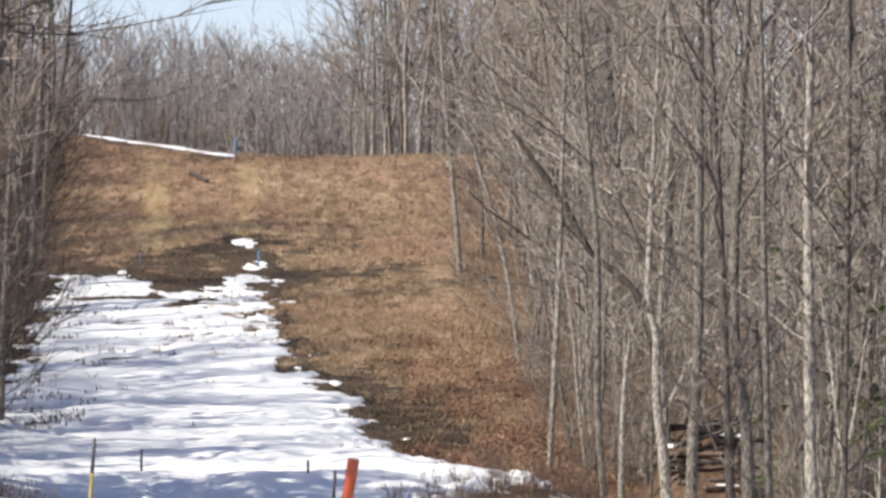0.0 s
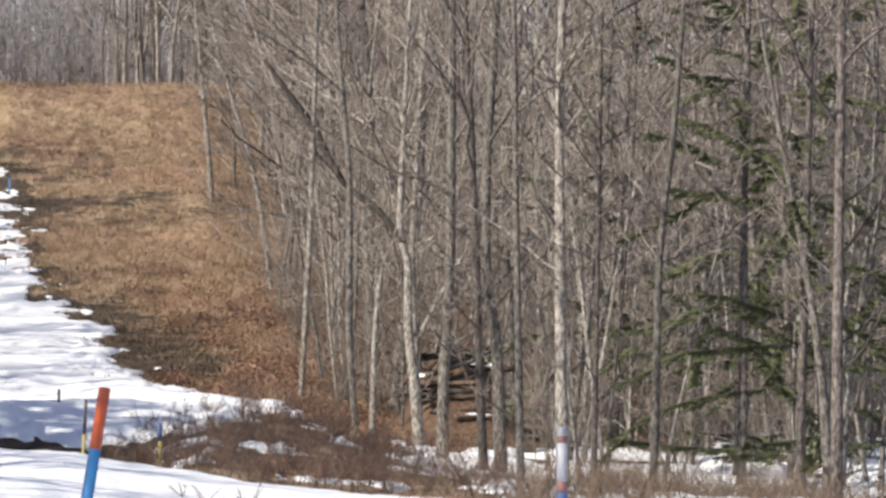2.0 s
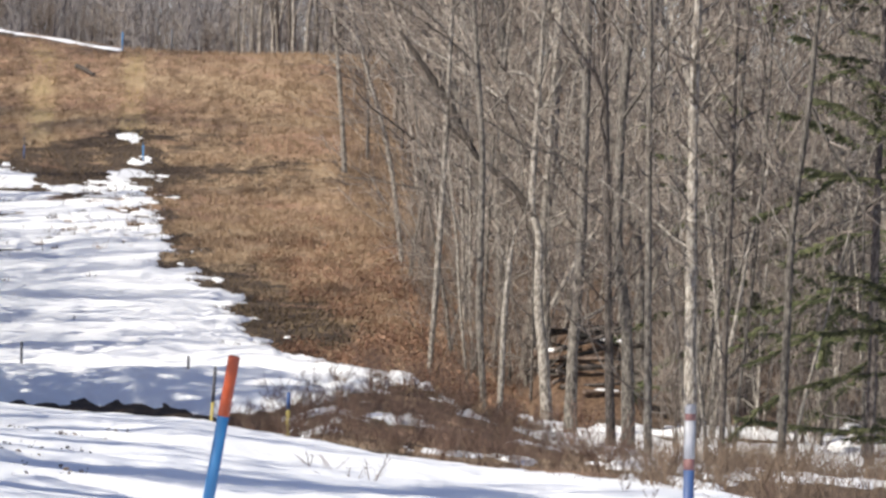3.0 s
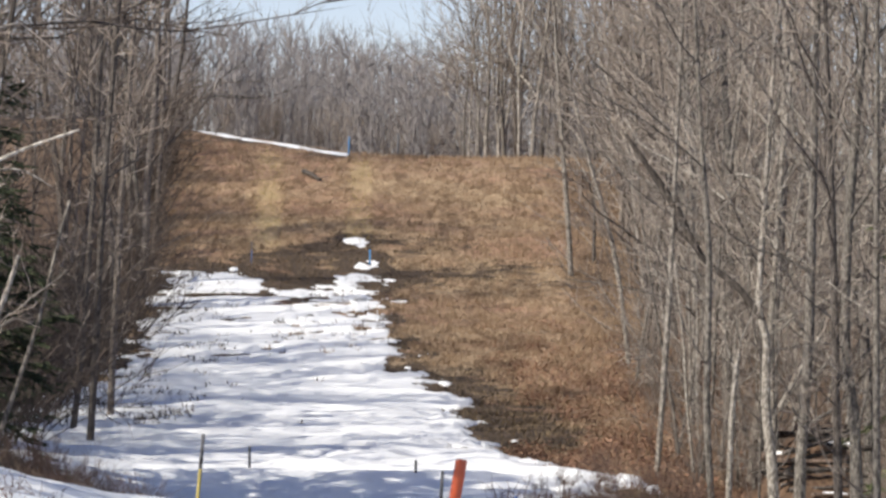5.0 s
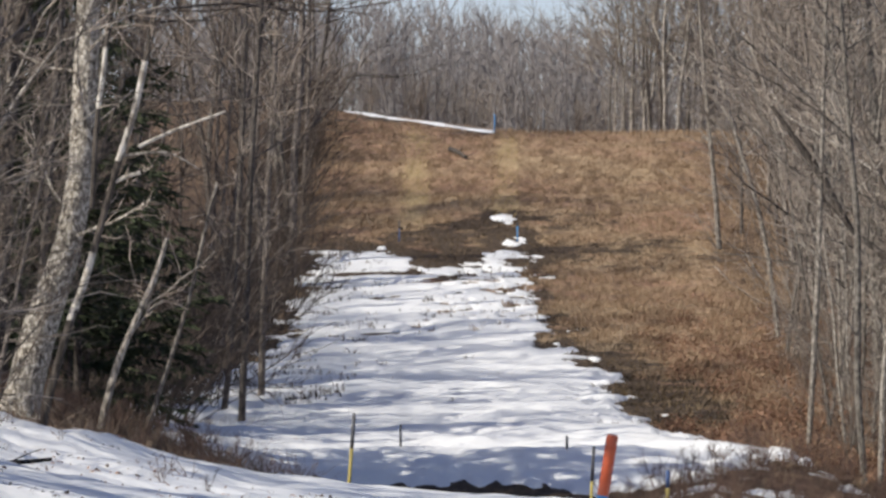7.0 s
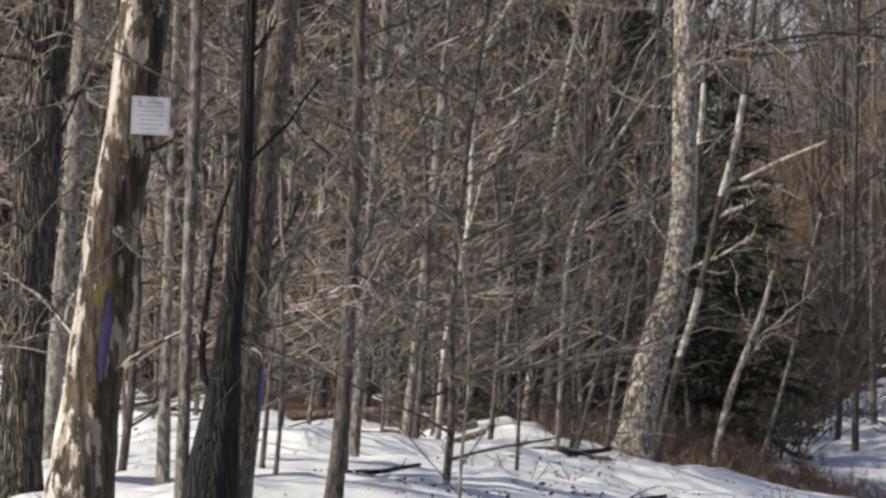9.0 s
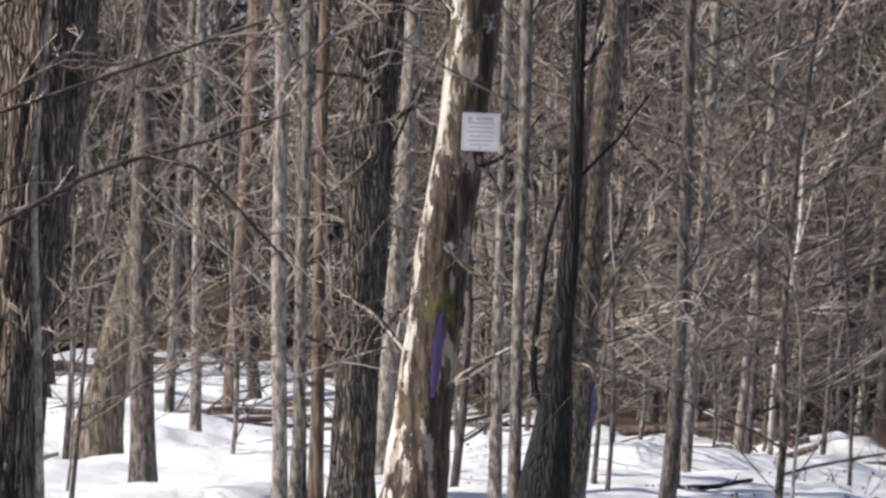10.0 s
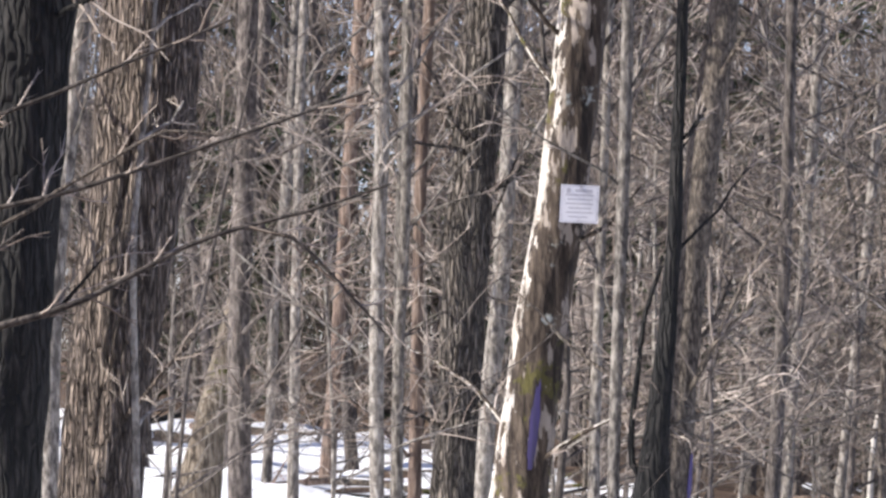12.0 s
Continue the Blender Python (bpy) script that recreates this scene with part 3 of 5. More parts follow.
    for i in range(len(P) - 1):
        a, b = P[max(i - 1, 0)], P[min(i + 2, len(P) - 1)]
        n = max(2, int((P[i + 1] - P[i]).length / gap))
        for k in range(n):
            t = k / n
            p = 0.5 * ((2 * P[i]) + (P[i + 1] - a) * t + (2 * a - 5 * P[i] + 4 * P[i + 1] - b) * t * t + (3 * P[i] - a - 3 * P[i + 1] + b) * t ** 3)
            pts.append(p)
            rads.append(R[i] + (R[i + 1] - R[i]) * t)
    return pts + [P[-1]], rads + [R[-1]]


def grown_limb(rng, root, pts, rads, mat, twig_mat, twigs, reach, thin):
    """One limb of a tree, with its own twigs hanging on it."""
    V, F = [], []
    tube(V, F, pts, rads, 6)
    arm = part("limb", make_mesh("limb", V, F, mat), root)
    V, F = [], []
    for _ in range(twigs):
        p, d, r = along(pts, rads, rng.uniform(0.2, 1))
        qp, qr = limb(rng, p, splay(rng, d, rng.uniform(0.4, 1.0)), reach * rng.uniform(0.3, 1.0), max(r * 0.5, thin), thin * 0.5, 3, 0.2, 0.05)
        tube(V, F, qp, qr, 3)
        for _ in range(4):
            u, ud, ur = along(qp, qr, rng.uniform(0.2, 1))
            spike(V, F, u, u + splay(rng, ud, 0.7) * reach * rng.uniform(0.12, 0.4), thin * 0.7)
    tagged(part("twig_spray", make_mesh("twig_spray", V, F, twig_mat), arm), kind="stuff")


def front_tree(x, y, path, mat, label, seed, low=4, crown=7, top=13, ridge=0.0, sides=12, name="bare_tree", lowr=(0.8, 5.0), reach=1.6, limbs=(), limb_mats=()):
    """A tree of the front rows: its trunk runs through (across, up, radius), across being square to the sight line."""
    rng = random.Random(seed)
    root = tagged(new(name), label, "tree", "trees of the front rows")
    root.matrix_basis = pose(x, y, ground_z(x, y), 0, 0, -math.degrees(math.atan2(x, y)))
    path = list(path)
    a, u, r = path[-1]
    if top > u + 1:
        lean = (a - path[-2][0]) / max(u - path[-2][1], 0.3)
        steps = 5
        for k in range(1, steps + 1):
            f = k / steps
            path.append((a + lean * (top - u) * f * (1 - 0.35 * f), u + (top - u) * f, r * (1 - 0.85 * f)))
    path[0] = (path[0][0], path[0][1], path[0][2] * 1.15)
    path.insert(0, (path[0][0], path[0][1] - 0.25, path[0][2] * 1.2))
    pts, rads = smooth_path(path, 0.12 if sides > 20 else 0.3)
    V, F = [], []
    tube(V, F, pts, rads, sides)
    if ridge:
        for i, v in enumerate(V):
            c, k = pts[i // sides], i % sides
            if v.z > 7:
                continue
            n1 = float(bumps(np.array([k / sides * (30.0 if sides > 100 else 22.0)]), np.array([v.z * 2.2 + seed]), seed, 3, 0.6)[0]) if k < sides - 2 else 0.0
            v += (v - c) * (ridge * n1)
    else:
        for i, v in enumerate(V):
            v += (v - pts[i // sides]) * rng.uniform(-0.06, 0.06)
    if top <= u + 1:
        F.append(tuple(range(len(V) - sides, len(V))))
    part("trunk", make_mesh("trunk", V, F, mat), root)
    thin = 0.0052 + 0.00006 * y
    twig_mat = TWIG_TAN if x < -5 else TWIG
    for k, spec in enumerate(limbs):
        lp, lr = smooth_path(spec, 0.25)
        grown_limb(rng, root, lp, lr, limb_mats[k % len(limb_mats)] if limb_mats else mat, twig_mat, 7, 0.25 * reach, thin)
    heights = [p.z for p in pts]
    for k in range(low):
        h = rng.uniform(*lowr)
        if h > heights[-1]:
            continue
        i = next(j for j, z in enumerate(heights) if z >= h)
        w = splay(rng, Vector((0, 0, 1)), rng.uniform(0.7, 1.35))
        lp, lr = limb(rng, pts[i], w, reach * rng.uniform(0.5, 1.2), min(max(rads[i] * 0.25, thin * 1.5), 0.022 if name == "bare_tree" else 0.010), thin, 6, 0.12, 0.05)
        grown_limb(rng, root, lp, lr, mat, twig_mat, 5, reach * 0.4, thin)
    if crown:
        f0 = next((j for j, z in enumerate(heights) if z >= 4.5), len(pts) - 2) / (len(pts) - 1)
        crown_part(root, *crown_of(rng, pts, rads, min(f0, 0.9), crown + 5, 5.0 if top > 9 else 2.5, 4, 6, 0.011), mat, twig_mat)
    return root


def paint_mark(root, path, z0, z1, turn0, turn1, mat, label):
    """A brushed stripe on the bark, following the trunk."""
    pts, rads = smooth_path(path, 0.05)
    rng = random.Random(len(pts))
    V, F, cols = [], [], 7
    rows = [i for i, p in enumerate(pts) if z0 <= p.z <= z1]
    for j, i in enumerate(rows):
        f = j / max(len(rows) - 1, 1)
        w = 0.35 + 0.65 * math.sin(math.pi * min(1, f * 0.9 + 0.1)) + rng.uniform(-0.15, 0.15)
        for k in range(cols):
            t = radians((turn0 + turn1) / 2 + (turn1 - turn0) * w * (k / (cols - 1) - 0.5))
            V.append(pts[i] + Vector((math.cos(t), math.sin(t), 0)) * (rads[i] * 1.07 + 0.004))
    for j in range(len(rows) - 1):
        for k in range(cols - 1):
            n = j * cols + k
            F.append((n, n + 1, n + cols + 1, n + cols))
    return part("paint_mark", make_mesh("paint_mark", V, F, mat), root, label)


def sunlit_sleeve(root, path, z0, z1, mat, label, seed):
    """Pale bark round the sunlit stretches of a stem whose shade is coloured dark."""
    rng = random.Random(seed)
    pts, rads = smooth_path(path, 0.06)
    rows = [i for i, p in enumerate(pts) if z0 <= p.z <= z1]
    ends = (rows[0], rows[-1])
    V, F = [], []
    tube(V, F, [pts[i] for i in rows], [rads[i] * (0.7 if i in ends else rng.uniform(1.03, 1.13)) for i in rows], 9)
    return part("pale_bark", make_mesh("pale_bark", V, F, mat), root, label)


def stand(root, x, y, turn=0.0, size=1.0, sink=0.0):
    return pose(x, y, ground_z(x, y) - sink, 0, 0, turn) @ Matrix.Diagonal((size, size, size, 1))


def plant(protos, spots, rng, sizes, group, lean=(0, 0), low_before=0):
    """The first of each kind stands at its own spot, all others are copies."""
    for i, (x, y) in enumerate(spots):
        k = i % len(protos)
        m = stand(None, x, y, 0, 1) @ pose(0, 0, 0, rng.uniform(-4, 4), rng.uniform(*lean), 0) @ stand(None, 0, 0, rng.uniform(0, 360), rng.uniform(*sizes) * (0.75 if y < low_before else 1.0), ground_z(0, 0))
        if i < len(protos):
            protos[k].matrix_basis = m
            protos[k]["group"] = group
        else:
            copy_thing(protos[k], m)["group"] = group


def scatter(rng, n, inside, b0, b1, r0, r1, gap, power=1.0):
    out, tries = [], 0
    while len(out) < n and tries < n * 60:
        tries += 1
        b, r = radians(rng.uniform(b0, b1)), r0 + (r1 - r0) * rng.random() ** power
        x, y = r * math.sin(b), r * math.cos(b)
        if inside(x, y) and all((x - u) ** 2 + (y - v) ** 2 > gap * gap for u, v in out):
            out.append((x, y))
    return out


def in_right_wood(x, y):
    in_gap = 0.034 < x / y < 0.080 and y < 79
    return x > right_wood_edge(y) + 0.1 and y > 60 and not in_gap


def in_left_wood(x, y):
    return x < left_wood_edge(y) - 0.3


rng = random.Random(11)
GREY_OR_PALE = (BARK_GREY, BARK_PALE, BARK_GREY, BARK_GREY)
OLD = [bare_tree(100 + i, 14 + 1.5 * i, 0.065 + 0.016 * i, 0.16, 16, 5.5, 6, 6, 0.013, GREY_OR_PALE[i], TWIG, "tall leafless hardwood with grey bark in the woods", bend=0.075) for i in range(4)]
OLD_BROWN = [bare_tree(150 + i, 14 + 1.5 * i, 0.085 + 0.02 * i, 0.24, 15, 5.0, 5, 5, 0.012, (BARK_BROWN, BARK_GREY, BARK_BROWN)[i], TWIG_BROWN_SHADED, "tall leafless hardwood with brown-grey bark, its twigs darkened for shade", bend=0.05) for i in range(3)]
YOUNG_BROWN = [bare_tree(250 + i, 6.5 + 1.3 * i, 0.028 + 0.009 * i, 0.04, 17, 2.9, 5, 6, 0.0075, BARK_BROWN, TWIG_BROWN_SHADED, "slender leafless young tree, its brown twigs darkened for shade", bend=0.06, name="young_tree", sides=6, lift=0.07) for i in range(4)]
YOUNG = [bare_tree(200 + i, 6.5 + 1.3 * i, 0.03 + 0.008 * i, 0.08, 17, 2.9, 5, 5, 0.0085, (BARK_PALE, BARK_GREY, BARK_PALE, BARK_GREY)[i], TWIG, "slender leafless young tree with pale bark", bend=0.05, name="young_tree", sides=6, lift=0.07) for i in range(4)]

POLES = [bare_tree(280 + i, 8 + 1.2 * i, 0.026 + 0.007 * i, 0.42, 12, 2.6, 4, 4, 0.008, (BARK_PALE, BARK_GREY, BARK_PALE)[i], TWIG, "thin straight pale stem, bare below its crown", bend=0.045, name="young_tree", sides=6) for i in range(3)]
SAPLINGS = [bare_tree(270 + i, 3.6 + 0.8 * i, 0.012 + 0.003 * i, 0.12, 15, 2.4, 4, 4, 0.0032, (BARK_GREY, BARK_BROWN, BARK_BROWN)[i], (TWIG, TWIG, TWIG_BROWN_SHADED)[i], "thin bare sapling with fine tan twigs", bend=0.08, name="young_tree", sides=5, lift=0.04, wide=(0.7, 1.3)) for i in range(3)]


def far_woods(name, spots, tall, thin, mat, twig_mat, label, seed, boughs=26, sprays=7):
    """A stand of trees too far off to count, joined into one mesh: poles with rising limbs and fine twigs."""
    rng = random.Random(seed)
    V, F, TV, TF = [], [], [], []
    for x, y in spots:
        h = tall(y) * rng.uniform(0.65, 1.0)
        foot = Vector((x, y, ground_z(x, y) - 0.1))
        pts, rads = limb(rng, foot, Vector((rng.gauss(0, 0.06), rng.gauss(0, 0.06), 1)), h, 0.03 + 0.003 * h, 0.012, 4, 0.05, 0.1)
        tube(V, F, pts, rads, 4)
        for _ in range(boughs):
            p, d, r = along(pts, rads, rng.random())
            w = splay(rng, d, rng.uniform(0.3, 1.0)) + Vector((0, 0, 0.15))
            ln = h * rng.uniform(0.08, 0.30)
            spike(TV, TF, p, p + w * ln, thin * 1.5)
            for _ in range(sprays):
                q = p + w * ln * rng.uniform(0.2, 0.95)
                spike(TV, TF, q, q + (splay(rng, w, rng.uniform(0.3, 0.9)) + Vector((0, 0, 0.1))) * ln * rng.uniform(0.25, 0.6), thin)
    n = len(V)
    me = make_mesh(name, V + TV, F + [tuple(k + n for k in f) for f in TF], mat)
    me.materials.append(twig_mat)
    me.polygons.foreach_set("material_index", [0] * len(F) + [1] * len(TF))
    return tagged(new(name, me), label, "woods", kind="stuff")


def bare_shrub(seed, stems, tall, thin, mat, name="bare_shrub", label="leafless reddish-brown shrub with many thin stems"):
    """Many thin stems from one foot, forking into twigs."""
    rng = random.Random(seed)
    root = tagged(new(name), label, "shrub")
    V, F, TV, TF = [], [], [], []
    for _ in range(stems):
        sp, sr = limb(rng, Vector((rng.gauss(0, 0.15), rng.gauss(0, 0.15), -0.05)), Vector((rng.gauss(0, 0.4), rng.gauss(0, 0.4), 1)), tall * rng.uniform(0.5, 1.0), thin * 1.6, thin * 0.8, 5, 0.12, 0.05)
        tube(V, F, sp, sr, 3)
        for _ in range(6):
            tp, td, tr = along(sp, sr, rng.uniform(0.2, 1))
            qp, qr = limb(rng, tp, splay(rng, td, rng.uniform(0.4, 0.9)), tall * rng.uniform(0.15, 0.32), thin, thin * 0.5, 2, 0.18, 0.06)
            tube(TV, TF, qp, qr, 3)
            for _ in range(3):
                up, ud, ur = along(qp, qr, rng.uniform(0.1, 1))
                spike(TV, TF, up, up + splay(rng, ud, 0.65) * tall * rng.uniform(0.06, 0.16), thin * 0.7)
    tagged(part("stem", make_mesh("stem", V, F, mat), root), kind="stuff")
    tagged(part("twig_spray", make_mesh("twig_spray", TV, TF, mat), root), kind="stuff")
    return root


def young_beech(seed, height, radius, branches, reach, thin, mat, twig_mat):
    """A slender stem whose long thin branches slant up, most of them to one side."""
    rng = random.Random(seed)
    root = tagged(new("young_beech"), "slender young beech with long slanting tan twigs", "tree")
    pts, rads = limb(rng, Vector((0, 0, -0.1)), Vector((rng.uniform(0.02, 0.16), rng.gauss(0, 0.04), 1)), height, radius, radius * 0.25, 8, 0.05, 0.08)
    V, F = [], []
    tube(V, F, pts, rads, 7)
    part("trunk", make_mesh("trunk", V, F, mat), root)
    LV, LF, TV, TF = [], [], [], []
    for k in range(branches):
        f = 0.07 + 0.9 * (k + rng.random()) / branches
        p, d, r = along(pts, rads, f)
        turn = rng.gauss(0, 0.55) + (math.pi if rng.random() < 0.25 else 0)
        rise = rng.uniform(0.12, 0.65)
        ln = reach * (1.1 - 0.5 * f) * rng.uniform(0.45, 1.2)
        lp, lr = limb(rng, p, Vector((math.cos(turn), math.sin(turn), rise)), ln, max(r * 0.45, thin * 2.2), thin, 6, 0.08, 0.01)
        tube(LV, LF, lp, lr, 4)
        for j in range(6):
            q, qd, qr = along(lp, lr, rng.uniform(0.2, 1.0))
            bend = rng.choice((-1, 1)) * rng.uniform(0.3, 0.75)
            way = Vector((qd.x * math.cos(bend) - qd.y * math.sin(bend), qd.x * math.sin(bend) + qd.y * math.cos(bend), qd.z + rng.gauss(0, 0.22)))
            bp, br = limb(rng, q, way, ln * rng.uniform(0.2, 0.45), max(qr * 0.6, thin), thin * 0.6, 3, 0.1, 0.02)
            tube(TV, TF, bp, br, 3)
            for _ in range(3):
                u, ud, ur = along(bp, br, rng.uniform(0.15, 1))
                spike(TV, TF, u, u + splay(rng, ud, rng.uniform(0.3, 0.7)) * ln * rng.uniform(0.08, 0.2), thin * 0.75)
    crown_part(root, LV, LF, TV, TF, mat, twig_mat)
    return root


BEECHES = [young_beech(400 + i, 4.6 + 0.9 * i, 0.026 + 0.006 * i, 26, 2.1, 0.0056, (BARK_GREY, BARK_SANDY, BARK_BROWN)[i], (TWIG_TAN, TWIG, TWIG_TAN)[i]) for i in range(3)]
SHRUBS = [bare_shrub(300 + i, 12, 1.5 + 0.4 * i, 0.0095, TWIG_RED) for i in range(3)]
THICKET = [bare_shrub(350 + i, 12, 3.2 + 0.8 * i, 0.0075, TWIG, "tall_shrub", "tall leafless grey shrub with pale stems") for i in range(2)]
THICKET_BROWN = [bare_shrub(360 + i, 12, 3.0 + 0.8 * i, 0.0075, TWIG_BROWN_SHADED, "tall_shrub", "tall leafless brown shrub, shade darkened into its twigs") for i in range(3)]
THICKET_SHADED = [bare_shrub(370 + i, 12, 3.2 + 0.8 * i, 0.009, TWIG_DARK_SHADED, "tall_shrub", "tall brown shrub at the edge of the woods, darkened for shade") for i in range(2)]


def hemlock(seed, height, spread, boughs, sparse, label, needles=NEEDLE, spray=1.0):
    """A conifer with drooping boughs; each bough a rib with flat sprays of needles."""
    rng = random.Random(seed)
    root = tagged(new("hemlock"), label, "conifer")
    pts, rads = limb(rng, Vector((0, 0, -0.15)), Vector((0, 0, 1)), height, 0.007 * height, 0.015, 8, 0.02, 0.1)
    V, F = [], []
    tube(V, F, pts, rads, 8)
    part("trunk", make_mesh("trunk", V, F, BARK_BROWN), root)
    V, F = [], []
    LV, LF = [], []
    for i in range(boughs):
        f = 0.04 + 0.94 * rng.random()
        p, d, r = along(pts, rads, f)
        ang = rng.uniform(0, 2 * math.pi)
        ln = spread * (1.08 - 0.8 * f) * rng.uniform(0.4, 1.25)
        lp, lr = limb(rng, p, Vector((math.cos(ang), math.sin(ang), rng.uniform(-0.1, 0.6))), ln, 0.012, 0.004, 5, 0.14, -0.08)
        tube(LV, LF, lp, lr, 3)
        for _ in range(int(26 * ln * sparse / spray)):
            sp, sd, sr = along(lp, lr, rng.uniform(0.25, 1.0))
            out = splay(rng, sd, rng.uniform(0.5, 1.2))
            out.z = out.z * 0.35 - 0.25
            reach = rng.uniform(0.12, 0.34) * spray
            across = out.cross(Vector((0, 0, 1)))
            across = (across.normalized() if across.length > 1e-4 else Vector((1, 0, 0))) + Vector((0, 0, rng.uniform(-0.5, 0.5)))
            for k in range(3):
                c = sp + out * reach * (k / 3)
                w = rng.uniform(0.018, 0.042) * spray
                n = len(V)
                V += [c - across * w * 0.4, c + across * w + out * reach * 0.45 + Vector((0, 0, -0.03)), c + out * reach * 0.6]
                V += [c + across * w * 0.4, c - across * w + out * reach * 0.45 + Vector((0, 0, -0.03)), c + out * reach * 0.7]
                F += [(n, n + 1, n + 2), (n + 3, n + 4, n + 5)]
    crown_part(root, LV, LF, V, F, BARK_BROWN, needles)
    return root


plant(OLD, scatter(rng, 44, lambda x, y: in_right_wood(x - 1.6, y), 0.4, 9.5, 76, 150, 1.6) + scatter(rng, 14, lambda x, y: x > right_wood_edge(y) + 2.2, -0.5, 3, 135, 200, 1.4), rng, (0.8, 1.15), "trees of the sunny woods")
# The nine between -50 and -26 degrees stand out of view, added for shade.
shady = scatter(rng, 48, in_left_wood, -24, -9, 54, 100, 1.5) + scatter(rng, 26, in_left_wood, -24, -5, 70, 130, 1.7) + scatter(rng, 9, lambda x, y: y > 36, -50, -26, 46, 75, 3) + scatter(rng, 20, in_left_wood, -6.6, -4, 100, 215, 1.2)
shady += scatter(rng, 6, lambda x, y: True, -1.25, 0.2, 172, 188, 0.7) + scatter(rng, 18, lambda x, y: x > right_wood_edge(y) + 1.0, -0.4, 3, 140, 215, 1.3) + scatter(rng, 3, lambda x, y: left_wood_edge(y) - 7 < x < left_wood_edge(y) - 0.8, -14, -6, 64, 122, 1.5)
shady += scatter(rng, 3, lambda x, y: left_wood_edge(y) - 1.4 < x < left_wood_edge(y) - 0.4, -8, -4, 96, 166, 2.0)
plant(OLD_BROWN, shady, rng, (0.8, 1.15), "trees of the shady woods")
plant(YOUNG, scatter(rng, 76, in_right_wood, -1, 9.5, 66, 114, 0.7) + scatter(rng, 5, in_left_wood, -20, -9, 44, 60, 0.8), rng, (0.75, 1.25), "young trees of the sunny woods", (-4, 12))
for x, y in scatter(rng, 17, lambda x, y: True, -1.3, 0.1, 170, 182, 0.4):
    copy_thing(YOUNG[rng.randrange(4)], stand(None, x, y, rng.uniform(0, 360), rng.uniform(1.1, 1.7)))["group"] = "young trees of the sunny woods"
plant(POLES, scatter(rng, 60, lambda x, y: in_right_wood(x, y) and (y > 78 or x / y > 0.047), 0.8, 9.0, 61, 90, 0.35), rng, (0.75, 1.2), "thin stems of the sunny woods", (-5, 6))
near_spots = [p for p in scatter(rng, 9, lambda x, y: abs(math.degrees(math.atan2(x, y)) + 15.6) > 1.3, -22.5, -10.0, 29, 40, 0.7)]
plant(SAPLINGS, near_spots, rng, (0.8, 1.2), "thin saplings among the trunks", (-6, 16))
for x, y in scatter(rng, 4, lambda x, y: True, -15.5, -11.5, 44, 56, 0.8):
    copy_thing(SAPLINGS[rng.randrange(3)], stand(None, x, y) @ pose(0, 0, 0, rng.uniform(-6, 6), rng.uniform(8, 26), 0) @ stand(None, 0, 0, rng.uniform(0, 360), rng.uniform(0.8, 1.25), ground_z(0, 0)))["group"] = "thin saplings among the trunks"
beech_spots = scatter(rng, 9, lambda x, y: True, -22.5, -11, 32, 44, 1.2) + scatter(rng, 8, in_left_wood, -15.5, -10.8, 43, 54, 1.2) + scatter(rng, 5, in_left_wood, -13.5, -9.6, 44, 51, 1.0)
for i, (x, y) in enumerate(beech_spots):
    m = stand(None, x, y, rng.uniform(-55, 55), rng.uniform(0.75, 1.15))
    tree = BEECHES[i % 3] if i < 3 else copy_thing(BEECHES[i % 3], m)
    tree.matrix_basis = m
    tree["group"] = "young beeches among the trunks"
plant(YOUNG_BROWN, scatter(rng, 26, in_left_wood, -24, -13, 52, 100, 0.9) + scatter(rng, 38, in_left_wood, -13, -5.0, 52, 100, 0.7), rng, (0.7, 1.2), "young trees of the shady woods", (0, 22))
for x, y in scatter(rng, 9, in_left_wood, -15, -8.5, 44, 56, 0.8):
    copy_thing(rng.choice(YOUNG_BROWN), stand(None, x, y) @ pose(0, 0, 0, rng.uniform(-6, 6), rng.uniform(0, 24), 0) @ stand(None, 0, 0, rng.uniform(0, 360), rng.uniform(0.55, 0.95), ground_z(0, 0)))["group"] = "young trees of the shady woods"
far_woods("distant_woods", scatter(rng, 820, lambda x, y: True, -7.5, 3.0, 182, 262, 0.4), lambda y: 0.068 * y - 7.7, 0.019, TWIG_HAZED, TWIG_HAZED, "leafless woods beyond the crest, haze painted into their grey", 1, 15, 7)
far_woods("woods_behind", scatter(rng, 130, in_right_wood, 0.5, 9.6, 108, 165, 0.8), lambda y: 16, 0.017, BARK_BROWN, TWIG, "grey leafless woods behind the front trees", 3)
far_woods("deep_woods", scatter(rng, 205, in_left_wood, -25, -6.3, 88, 150, 0.8), lambda y: 15, 0.018, BARK_BROWN, TWIG_DARK_SHADED, "brown leafless woods in the depth, their twigs darkened for shade", 2)
plant(SHRUBS, scatter(rng, 160, lambda x, y: -1.3 < x < 3.4 + 0.8 * math.sin(y), -1.3, 7.5, 51.6, 66, 0.25) + scatter(rng, 34, lambda x, y: -8.6 < x < -4.3, -10.2, -5.0, 50.0, 55, 0.25) + scatter(rng, 30, lambda x, y: -8.9 < x < -5.0, -10.6, -6.2, 47.6, 51, 0.25) + scatter(rng, 26, lambda x, y: 0.2 < x < 3.4, 0, 2.9, 65, 73, 0.4) + scatter(rng, 30, in_right_wood, 0, 9, 62, 100, 0.8) + scatter(rng, 18, lambda x, y: abs(x - left_wood_edge(y) + 0.3) < 1.1, -10, -4.5, 47, 63, 0.4), rng, (0.45, 0.8), "bare shrubs by the ditch", low_before=66)
